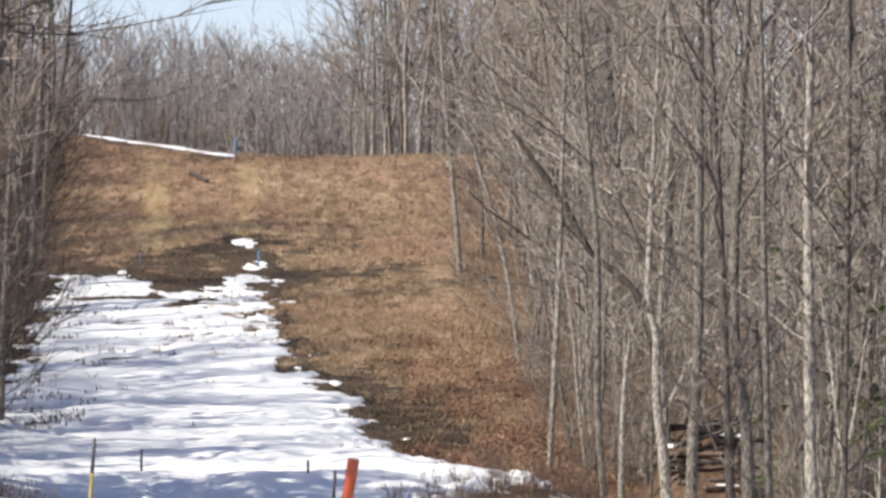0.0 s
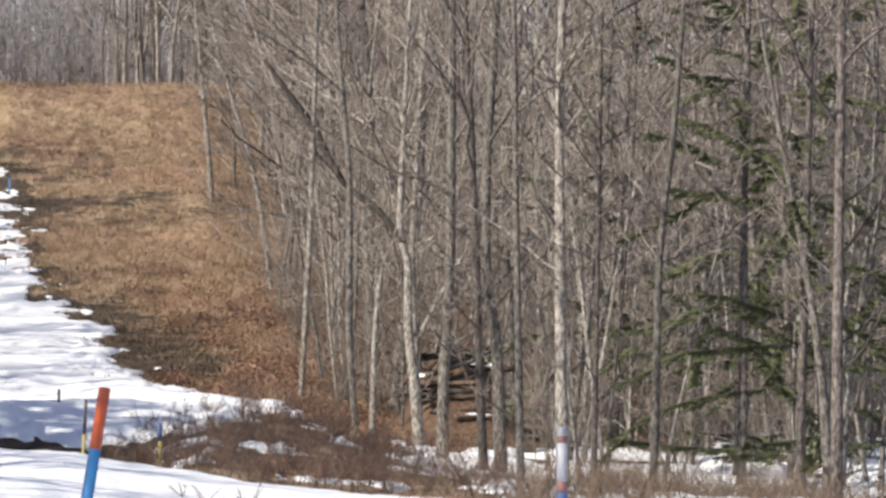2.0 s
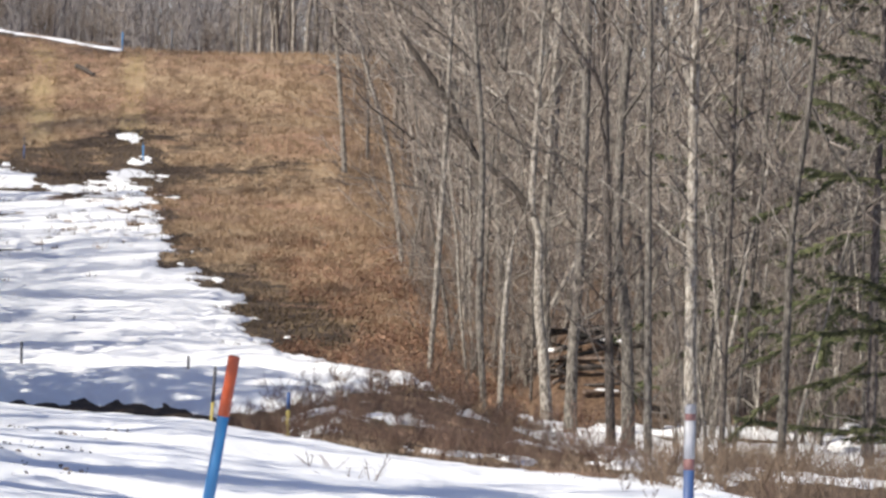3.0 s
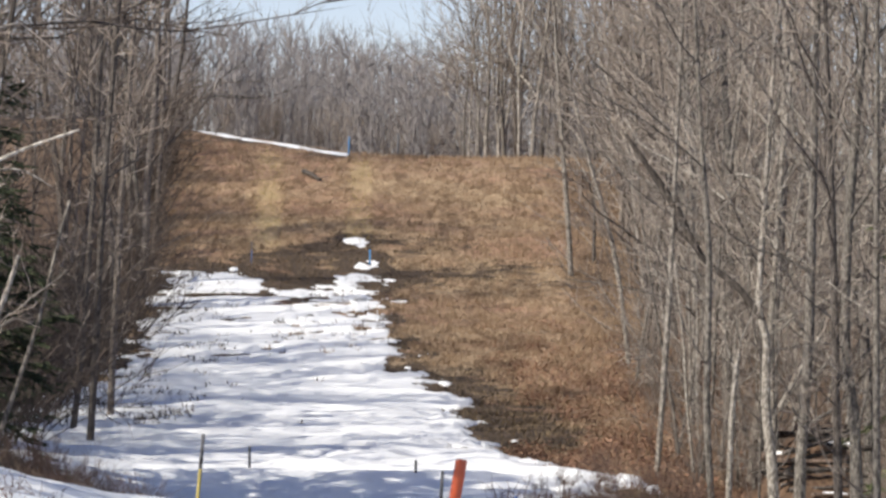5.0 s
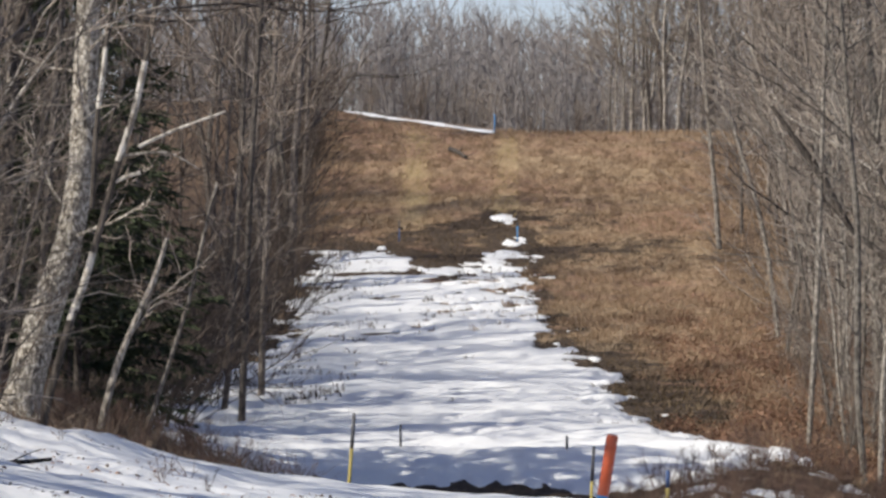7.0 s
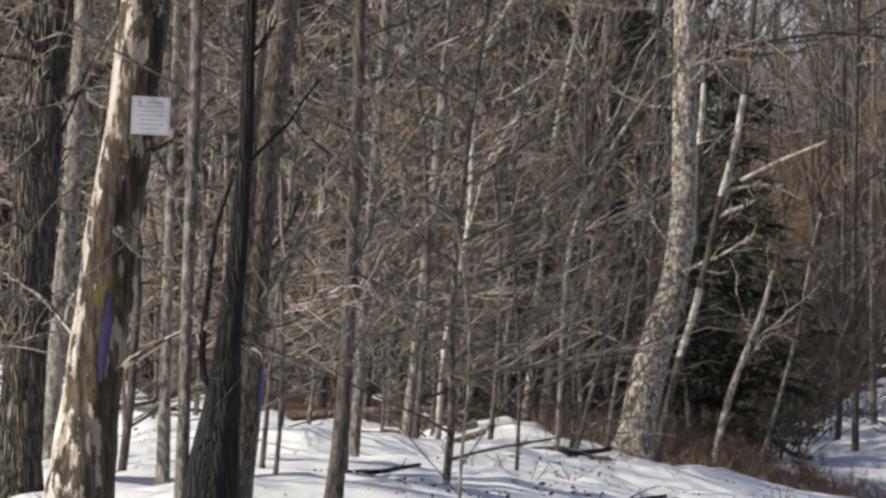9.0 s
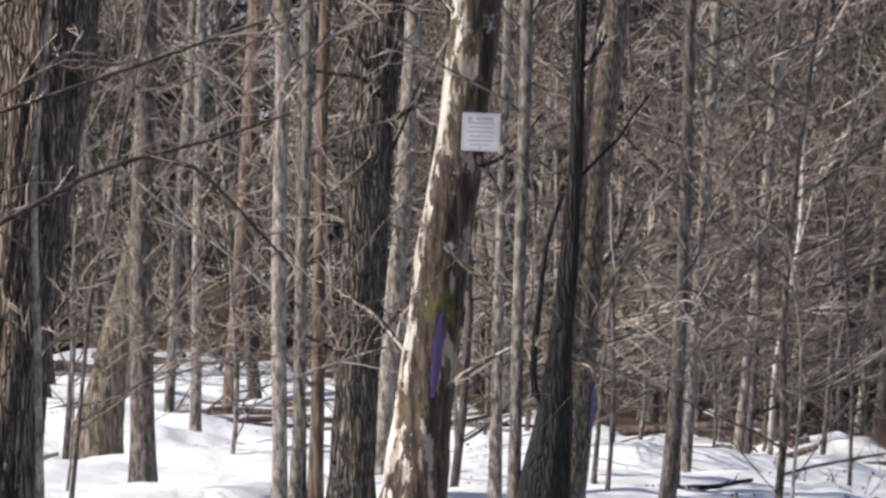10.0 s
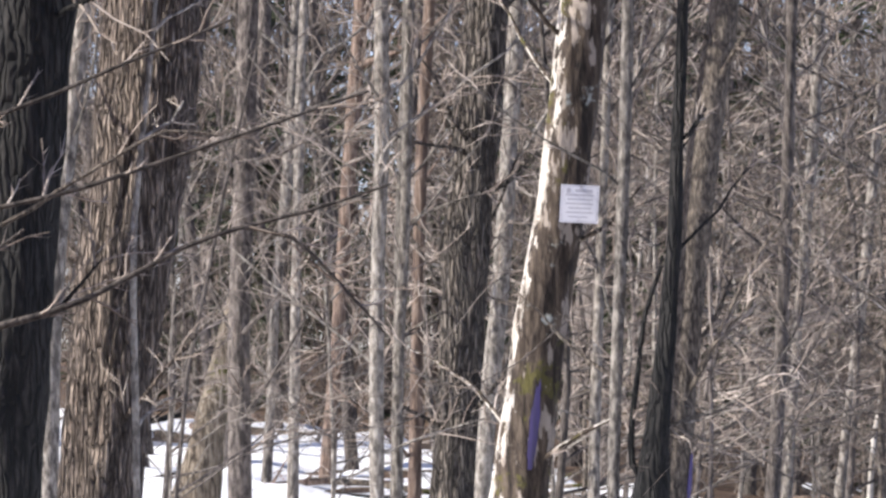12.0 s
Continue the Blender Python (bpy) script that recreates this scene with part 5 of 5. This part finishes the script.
front_tree(-6.95, 49.51, [(0.0, -0.18, 0.042), (0.16, 0.53, 0.042), (0.34, 1.04, 0.039), (0.63, 1.68, 0.033), (0.79, 2.2, 0.02)], BARK_PALE, "tan dead sapling leaning beside the hemlock", 730, crown=0, top=0, name='young_tree', limbs=[[(0.36, 1.07, 0.023), (0.6, 1.36, 0.016), (0.75, 1.48, 0.01)]])
front_tree(-7.12, 54.54, [(0.0, 0.0, 0.028), (0.53, 1.66, 0.025), (0.7, 2.3, 0.025), (0.84, 2.95, 0.022), (0.97, 3.45, 0.018)], BARK_GREY, "thin pale sapling in front of the hemlock", 731, low=2, crown=0, top=0, name='young_tree')
# Most limbs here take the dark bark for the shade they hang in.
front_tree(-9.09, 19.48, [(0.0, 0.0, 0.094), (0.03, 0.85, 0.084), (0.08, 2.19, 0.079), (0.12, 3.31, 0.073)], BARK_BROWN, "tree with long bare branches reaching across the oak, coloured dark for shade", 732, low=2, crown=6, sides=16, limbs=[[(0.07, 1.57, 0.0288), (0.77, 1.67, 0.0208), (1.22, 1.8, 0.016), (1.68, 2.03, 0.0128), (1.99, 2.13, 0.0128), (2.35, 2.21, 0.0096), (2.75, 2.33, 0.0064)], [(0.09, 2.13, 0.0224), (0.79, 2.26, 0.0128), (1.21, 2.35, 0.0128), (1.92, 2.57, 0.0096), (2.65, 2.8, 0.0064)], [(0.08, 1.96, 0.0208), (0.79, 2.17, 0.0128), (1.07, 2.33, 0.0112), (1.36, 2.49, 0.0096), (1.62, 2.62, 0.0096), (1.89, 2.59, 0.0064)], [(1.99, 2.13, 0.0128), (2.24, 2.07, 0.0112), (2.45, 1.86, 0.0096), (2.7, 1.57, 0.0064)], [(0.1, 2.58, 0.016), (0.8, 2.72, 0.0112), (1.37, 2.94, 0.0096), (1.99, 3.18, 0.0064)]], limb_mats=(BARK_BRANCH, BARK_BRANCH, BARK_SANDY, BARK_BRANCH, BARK_BRANCH))
# Darker bark is used on these three for the shade of the edge.
front_tree(-9.28, 83.49, [(0.0, -0.09, 0.066), (0.12, 1.01, 0.055), (0.32, 4.51, 0.049), (0.43, 7.8, 0.044)], BARK_BROWN, "slim trunk at the edge of the snowfield, bark darkened for shade", 733, low=8, reach=1.3)
front_tree(-8.50, 79.55, [(0.0, 0.0, 0.076), (0.02, 0.48, 0.068), (0.07, 1.83, 0.063), (0.16, 4.55, 0.052), (0.34, 7.69, 0.047)], BARK_BROWN, "slim trunk at the edge of the snowfield, bark darkened for shade", 734, low=8, reach=1.3)
front_tree(-9.15, 89.53, [(0.0, 0.0, 0.092), (0.0, 0.07, 0.082), (0.03, 1.48, 0.071), (0.14, 4.54, 0.059), (0.32, 8.06, 0.053)], BARK_BROWN, "slim trunk at the edge of the snowfield, bark darkened for shade", 735, low=8, reach=1.3)
front_tree(0.55, 140.00, [(0.0, -0.07, 0.082), (-0.12, 1.66, 0.082), (-0.29, 3.49, 0.073), (-0.45, 5.31, 0.064)], BARK_PALE, "lone slender white birch on the grass slope", 736, low=8, crown=2, lowr=(3, 9), reach=1.8)
front_tree(2.02, 111.98, [(0.0, -0.36, 0.059), (-0.29, 1.97, 0.059), (-0.62, 3.58, 0.059), (-0.98, 4.74, 0.051)], BARK_PALE, "thin pale tree leaning out over the grass", 737, low=8, crown=2, top=11, lowr=(2, 7), reach=2.0)
front_tree(1.83, 74.98, [(0.0, 0.0, 0.055), (0.01, 0.09, 0.049), (0.13, 2.25, 0.049), (0.2, 4.01, 0.044), (0.24, 5.39, 0.039)], BARK_GREY, "thin pale trunk at the edge of the woods", 738, low=10, lowr=(2, 9), reach=1.5)
front_tree(3.27, 99.95, [(0.0, 0.0, 0.081), (-0.0, 0.4, 0.072), (-0.01, 2.75, 0.065), (-0.13, 4.97, 0.059)], BARK_GREY, "thin pale trunk at the edge of the woods", 739, low=10, lowr=(2, 9), reach=2.6)
front_tree(2.62, 69.95, [(0.0, 0.0, 0.061), (-0.01, 0.14, 0.055), (-0.12, 1.78, 0.055), (-0.12, 4.07, 0.05), (-0.26, 5.9, 0.041)], BARK_GREY, "slim grey trunk at the edge of the woods", 740, low=12, lowr=(1.5, 9), reach=2.6)
front_tree(2.86, 69.94, [(0.0, 0.0, 0.056), (0.01, 0.26, 0.05), (0.06, 1.9, 0.046), (0.14, 2.77, 0.037)], BARK_PALE, "snapped pale stem without a top", 741, low=3, crown=0, top=0, lowr=(1.5, 3))
front_tree(3.90, 74.90, [(0.0, 0.0, 0.121), (-0.01, 0.13, 0.108), (-0.09, 1.16, 0.093), (-0.2, 2.13, 0.083), (-0.21, 3.31, 0.069), (-0.35, 3.8, 0.059), (-0.31, 5.07, 0.049), (-0.26, 6.05, 0.044)], BARK_PALE, "pale forked trunk with a long dark dead limb", 742, low=8, lowr=(2, 9), reach=2.4, limbs=[[(-0.28, 3.6, 0.069), (-0.71, 4.16, 0.069), (-1.33, 4.66, 0.059), (-1.82, 5.53, 0.083), (-2.18, 6.06, 0.069), (-2.71, 6.79, 0.039)], [(-0.26, 5.03, 0.049), (-0.33, 5.94, 0.044), (-0.58, 6.09, 0.039), (-0.81, 6.12, 0.025)], [(0.04, 2.09, 0.049), (0.37, 2.73, 0.044), (0.7, 3.33, 0.034)], [(-1.43, 4.81, 0.034), (-1.91, 5.24, 0.025)]], limb_mats=(BARK_BRANCH, BARK_PALE, BARK_PALE, BARK_BRANCH))
front_tree(4.12, 71.88, [(0.0, -0.04, 0.108), (0.02, 1.33, 0.094), (0.12, 3.21, 0.085), (0.14, 5.09, 0.075), (0.16, 6.97, 0.066)], BARK_GREY, "grey trunk in the front row of the woods", 743, low=12, lowr=(1.5, 9), reach=2.4)
front_tree(4.41, 65.85, [(0.0, -0.07, 0.073), (-0.09, 2.26, 0.06), (-0.18, 4.84, 0.052), (-0.27, 6.56, 0.043)], BARK_BROWN, "dark slim trunk in the front row of the woods", 744, low=9, reach=2.2)
front_tree(4.82, 67.83, [(0.0, -0.14, 0.107), (-0.07, 1.91, 0.089), (-0.24, 3.24, 0.08), (-0.23, 5.01, 0.071), (-0.12, 6.79, 0.062)], BARK_GREY, "grey trunk bending as it rises", 745, low=12, lowr=(1.5, 9), reach=2.4)
front_tree(5.28, 61.77, [(0.0, -0.16, 0.097), (-0.03, 1.46, 0.085), (-0.05, 3.07, 0.077), (-0.06, 5.5, 0.065), (-0.04, 6.31, 0.061)], BARK_PALE, "straight grey trunk with sunlit bark", 746, low=12, lowr=(2, 9), reach=2.2, limbs=[[(-0.04, 4.37, 0.032), (-0.19, 4.53, 0.028), (-0.33, 4.57, 0.02)], [(0.04, 5.1, 0.02), (0.26, 5.43, 0.02), (0.37, 5.55, 0.012)]])
front_tree(4.60, 60.83, [(0.0, -0.24, 0.06), (-0.06, 2.99, 0.044), (-0.1, 6.17, 0.036)], BARK_GREY, "slim straight stem in the front row", 747, low=9, reach=1.8)
front_tree(5.71, 61.74, [(0.0, -0.05, 0.045), (0.04, 2.29, 0.036), (0.08, 4.72, 0.032), (0.1, 6.34, 0.028)], BARK_BROWN, "dark thin stem in the front row", 748, low=8, reach=1.8)
front_tree(6.35, 59.66, [(0.0, -0.02, 0.059), (0.04, 1.86, 0.055), (0.1, 3.5, 0.047), (0.26, 4.91, 0.047), (0.35, 6.01, 0.035)], BARK_GREY, "slim trunk by the hemlock", 749, low=8, reach=2, limbs=[[(0.31, 5.07, 0.031), (0.69, 4.37, 0.027), (1.17, 3.82, 0.016)], [(1.07, 3.68, 0.024), (1.4, 3.92, 0.02), (1.67, 4.0, 0.016)]])
front_tree(8.77, 59.36, [(0.0, 0.0, 0.079), (-0.04, 0.62, 0.071), (-0.13, 1.87, 0.059), (-0.35, 3.35, 0.051), (-0.61, 4.68, 0.039)], BARK_GREY, "slim trunk by the hemlock", 750, low=6, reach=2)
front_tree(8.64, 57.86, [(0.0, 0.0, 0.103), (0.0, 0.06, 0.092), (0.01, 2.11, 0.076), (0.03, 4.01, 0.069), (0.06, 6.68, 0.054)], BARK_BROWN, "slim dark trunk by the hemlock", 751, low=8, reach=2)


def notice_sign(x, y, z, width, height, tilt):
    """A square plastic notice nailed to a trunk; its print is too faint to read."""
    root = tagged(new("notice_sign"), "small square pale notice nailed to a dead trunk", "sign")
    root.matrix_basis = pose(x, y, z, 0, 0, -math.degrees(math.atan2(x, y))) @ pose(0, 0, 0, 4, tilt, 3)

    def slab(name, cx, cz, w, h, d0, d1, mat, label=""):
        bm = bmesh.new()
        bmesh.ops.create_cube(bm, size=1)
        bmesh.ops.scale(bm, vec=(w, abs(d1 - d0), h), verts=bm.verts)
        bmesh.ops.translate(bm, vec=(cx, (d0 + d1) / 2, cz), verts=bm.verts)
        bmesh.ops.bevel(bm, geom=bm.edges[:], offset=min(w, h) * 0.015 if name == "board" else 0.0004, segments=1, affect="EDGES")
        me = bpy.data.meshes.new(name)
        bm.to_mesh(me)
        bm.free()
        me.materials.append(mat)
        return part(name, me, root, label)

    slab("board", 0, 0, width, height, 0, 0.004, PLASTIC_WHITE, "thin pale plastic board")
    for side in (-1, 1):
        slab("border", side * width * 0.455, 0, 0.004, height * 0.9, -0.001, 0.001, PRINT)
        slab("border", 0, side * height * 0.455, width * 0.9, 0.004, -0.001, 0.001, PRINT)
    slab("print_bar", -0.30 * width, 0.34 * height, 0.028, 0.034, -0.001, 0.001, PRINT, "small dark square of print")
    rng = random.Random(3)
    for k, (w, h) in enumerate(((0.45, 0.022), (0.72, 0.012), (0.66, 0.010), (0.72, 0.010), (0.58, 0.010), (0.70, 0.010), (0.5, 0.010))):
        slab("print_bar", (0.10 if k == 0 else rng.uniform(-0.03, 0.03)) * width, (0.35 - 0.115 * k) * height, w * width, h, -0.001, 0.001, PRINT)
    for cx, cz in ((0.02, 0.44), (-0.01, -0.43)):
        slab("nail", cx * width, cz * height, 0.008, 0.008, -0.004, 0.004, RUST)
    return root


notice_sign(-8.00, 29.36, 3.463, 0.272, 0.268, 4.5)
paint_mark(dead_trunk, DEAD_PATH, 1.15, 1.85, -86, -68, PAINT_MARK, "violet-blue paint stripe")
paint_mark(leaning_grey, LEANING_PATH, 0.85, 1.25, -40, -15, PAINT_MARK, "violet-blue paint stripe")


# ---- posts and stakes ----
marker_post(-0.92, 34.99, -0.53, 1.27, 0.048, 9, [(0.77, BLUE, "blue lower sleeve"), (1.27, ORANGE, "faded orange top")], "leaning round marker post, blue with an orange top, standing in snow")
marker_post(2.97, 34.87, -0.888, 1.30, 0.045, 0, [(0.77, NAVY, "blue lower sleeve"), (0.86, RED, "faded red ring"), (1.17, WHITE, "streaked white sleeve"), (1.225, RED, "faded red ring"), (1.30, WHITE, "white cap")], "round marker post, blue and white with red rings")


def slim_stake(x, y, top, radius, bands, label, lean=0.0):
    """A thin stake driven into the ground; bands are (share of its height, paint)."""
    root = tagged(new("stake"), label, "stake", "stakes along the strip")
    z0 = ground_z(x, y)
    root.matrix_basis = pose(x, y, z0, 0, lean, 0)
    z = -0.2
    for share, mat, colour in bands:
        V, F = rod([Vector((0, 0, z)), Vector((0, 0, share * (top - z0)))], [radius, radius], 8)
        part("band", make_mesh("band", V, F, mat), root, colour)
        z = share * (top - z0)
    return root


def yellow_foot(x, y, top, up_to):
    z0 = ground_z(x, y)
    return [((up_to - z0) / (top - z0), YELLOW, "yellow foot"), (1.0, STEEL, "dark upper part")]


slim_stake(-4.33, 52.8, 0.53, 0.024, yellow_foot(-4.33, 52.8, 0.53, 0.10), "thin dark stake with a yellow foot beside the ditch", 4)
slim_stake(-1.37, 53.0, 0.13, 0.022, yellow_foot(-1.37, 53.0, 0.13, -0.30), "thin dark stake with a yellow foot beside the ditch", 3)
slim_stake(-0.42, 53.0, -0.16, 0.026, [(0.62, YELLOW, "yellow foot"), (1.0, NAVY, "dull blue upper part")], "short stake, yellow below and blue above, among weeds")
slim_stake(-4.66, 66.84, 0.07, 0.022, [(1.0, STEEL, "")], "thin dark steel stake in the snow")
slim_stake(-2.09, 66.97, -0.10, 0.022, [(1.0, STEEL, "")], "thin dark steel stake in the snow")
slim_stake(-9.9, 141.15, 5.06, 0.022, [(0.62, NAVY, "dull blue lower part"), (1.0, STEEL, "dark upper part")], "slim dark stake, blue below, on the wet slope")
slim_stake(-6.03, 141.2, 4.98, 0.026, [(0.82, BLUE, "blue sleeve"), (1.0, STEEL, "dark tip")], "slim blue stake in a patch of snow on the slope")
slim_stake(-8.16, 169.8, 9.95, 0.032, [(1.0, BLUE, "")], "slim blue post on the grass slope")
slim_stake(-6.31, 171.9, 10.2, 0.05, [(1.0, STEEL, "")], "short dark post on the crest")


# ---- logs, sticks and weeds ----
def fallen_log(x, y, length, radius, turn, tilt, mat, label, seed, snow_cap=False, lift=0.0):
    rng = random.Random(seed)
    root = tagged(new("fallen_log"), label, "log", "fallen wood")
    root.matrix_basis = pose(x, y, ground_z(x, y) + radius * 0.6 + lift, 0, tilt, turn)
    pts, rads = limb(rng, Vector((-length / 2, 0, 0)), Vector((1, 0, 0)), length, radius, radius * 0.6, 6, 0.05, 0.0)
    V, F = [], []
    tube(V, F, pts, rads, 9)
    F += [tuple(range(9))[::-1], tuple(range(len(V) - 9, len(V)))]
    part("stem", make_mesh("stem", V, F, mat), root)
    for _ in range(2):
        p, d, r = along(pts, rads, rng.uniform(0.4, 0.95))
        lp, lr = limb(rng, p, splay(rng, d, 0.8) + Vector((0, 0, 0.2)), length * 0.25, r * 0.45, r * 0.15, 3, 0.1, 0.05)
        V, F = [], []
        tube(V, F, lp, lr, 5)
        part("stub", make_mesh("stub", V, F, mat), root)
    if snow_cap:
        V, F = [], []
        lp = [p + Vector((0, 0, r * 0.55)) for p, r in zip(pts, rads)][1:-1]
        tube(V, F, lp, [r * 0.9 * (0.3 if k in (0, len(lp) - 1) else 1) for k, r in enumerate(rads[1:-1])], 8)
        part("snow_cap", make_mesh("snow_cap", V, F, SNOW), root, "strip of old snow")
    return root


fallen_log(-9.07, 160.75, 1.7, 0.10, -64, 11, BARK_BRANCH, "short dark log lying in the grass", 1, lift=0.12)
def bank(x, y):
    """A short steep bank of earth under the trees."""
    x, y = np.asarray(x, float), np.asarray(y, float)
    return land(x, y) - 0.05 + 1.6 * np.exp(-(np.abs(x - 4.95) / 0.95) ** 3) * step(78.0, 81.2, y) * step(85.0, 82.2, y) + 0.05 * bumps(x * 3, y * 3, 81)


for k, (lx, ly, ln, lr, lt, cap) in enumerate(((4.25, 80.7, 0.7, 0.09, 5, True), (5.35, 80.6, 1.3, 0.08, -8, True), (5.0, 80.2, 1.5, 0.05, 14, False), (4.8, 79.9, 1.3, 0.05, -22, False), (5.1, 79.6, 1.2, 0.06, 12, False), (4.9, 79.3, 1.1, 0.045, -14, False), (5.2, 79.1, 0.9, 0.05, 8, True), (4.5, 79.7, 0.9, 0.04, 40, False), (4.75, 80.9, 1.2, 0.07, -5, False), (5.05, 81.1, 1.0, 0.10, 20, False))):
    fallen_log(lx, ly, ln, lr, lt, 6 * math.sin(k * 2.1), (BARK_RUSSET, BARK_BRANCH, BARK_BROWN)[k % 3], "fallen wood with a strip of snow on it" if cap else "bare fallen branch on a brush heap", 20 + k, cap, float(bank(lx, ly)) - ground_z(lx, ly) + 0.04)
brng = random.Random(29)
for k in range(34):
    lx, ly = brng.uniform(4.2, 5.9), brng.uniform(79.3, 81.2)
    fallen_log(lx, ly, brng.uniform(0.5, 1.3), brng.uniform(0.015, 0.045), brng.uniform(-70, 70), brng.uniform(-16, 16), (BARK_DARK_SHADED, BARK_BRANCH, BARK_BROWN)[k % 3], "dead stick lying on a brush heap", 200 + k, False, float(bank(lx, ly)) - ground_z(lx, ly) + 0.03)
for k, (lx, ly, ln, lr, lt, cap) in enumerate(((-17.1, 48.5, 1.6, 0.06, 20, False), (-16.2, 49.5, 1.8, 0.05, -12, False), (-15.6, 47.6, 1.5, 0.035, -30, False), (-16.6, 43.4, 1.1, 0.10, 10, True), (-14.4, 49.0, 2.4, 0.035, -14, False), (-13.3, 48.4, 1.5, 0.03, 30, False), (-9.7, 46.0, 1.4, 0.06, 15, True), (-8.6, 41.5, 1.3, 0.05, -20, True), (-7.6, 43.0, 1.2, 0.04, 30, False), (-11.2, 50.0, 2.2, 0.06, 8, False), (-10.6, 51.0, 1.8, 0.05, -16, False))):
    fallen_log(lx, ly, ln, lr, lt, 5 * math.sin(k * 1.7), (BARK_RUSSET, BARK_MOSS, BARK_DARK_SHADED)[k % 3], "fallen wood with a strip of snow on it" if cap else "dead branch lying on the snow", 40 + k, cap, 0.06)

for k, (lx, ly, ln, lr, lt, up) in enumerate(((-23.4, 62.0, 2.4, 0.10, 12, 0.1), (-22.6, 61.2, 2.0, 0.08, -18, 0.1), (-24.2, 63.5, 2.2, 0.09, 30, 0.25), (-22.9, 62.8, 1.8, 0.06, -35, 0.35), (-21.8, 64.5, 2.6, 0.07, 8, 0.05), (-23.8, 61.4, 1.5, 0.07, 55, 0.3), (-22.2, 66.0, 2.2, 0.06, -12, 0.1))):
    fallen_log(lx, ly, ln, lr, lt, 7 * math.sin(k * 1.9), (BARK_RUSSET, BARK_OAK, BARK_DARK_SHADED)[k % 3], "fallen wood with a strip of snow on it" if k % 3 == 0 else "broken log in a heap among the trees", 90 + k, k % 3 == 0, up)

srng = random.Random(17)
for k, (lx, ly) in enumerate(scatter(srng, 16, lambda x, y: x < -5.8, -22, -9, 30, 54, 1.0)):
    fallen_log(lx, ly, srng.uniform(0.5, 1.4), srng.uniform(0.012, 0.03), srng.uniform(-40, 40), srng.uniform(-10, 10), (BARK_BROWN, BARK_DARK_SHADED)[k % 2], "thin dead stick lying on the snow", 70 + k, False, 0.10)

heap = sheet("soil_mound", np.linspace(radians(2.4), radians(4.8), 40), np.linspace(76.6, 86, 44), bank, DRY_SOIL)
tagged(heap, "steep bank of rusty earth and leaves under the trees", "mound")


def dry_weed(seed, tall):
    rng = random.Random(seed)
    root = tagged(new("dry_weed"), "thin dead weed sticking out of the snow", "weed", "weeds in the snow")
    V, F = [], []
    for _ in range(3):
        sp, sr = limb(rng, Vector((rng.gauss(0, 0.02), rng.gauss(0, 0.02), -0.05)), Vector((rng.gauss(0, 0.35), rng.gauss(0, 0.35), 1)), tall * rng.uniform(0.6, 1), 0.005, 0.003, 4, 0.12, 0.0)
        tube(V, F, sp, sr, 3)
        for _ in range(6):
            p, d, r = along(sp, sr, rng.uniform(0.3, 1))
            spike(V, F, p, p + splay(rng, d, 0.8) * tall * rng.uniform(0.1, 0.3), 0.004)
    part("stalk", make_mesh("stalk", V, F, TWIG_RED), root)
    return root


WEEDS = [dry_weed(600 + i, 0.3 + 0.08 * i) for i in range(3)]
wrng = random.Random(8)
weed_spots = [(-0.10, 42.0), (0.25, 40.6), (0.45, 39.8), (1.75, 36.2), (0.1, 44.5)] + scatter(wrng, 30, lambda x, y: True, -12, -6.5, 38, 49, 0.4) + scatter(wrng, 12, lambda x, y: x > 3.2, 3.5, 8.5, 42, 49, 0.4)
for i, (wx, wy) in enumerate(weed_spots):
    m = pose(wx, wy, float(snow_top(np.array([wx]), np.array([wy]))[0]), 0, 0, 77 * i) @ Matrix.Diagonal((1, 1, 0.7 + 0.05 * (i % 7), 1))
    if i < 3:
        WEEDS[i].matrix_basis = m
    else:
        copy_thing(WEEDS[i % 3], m)
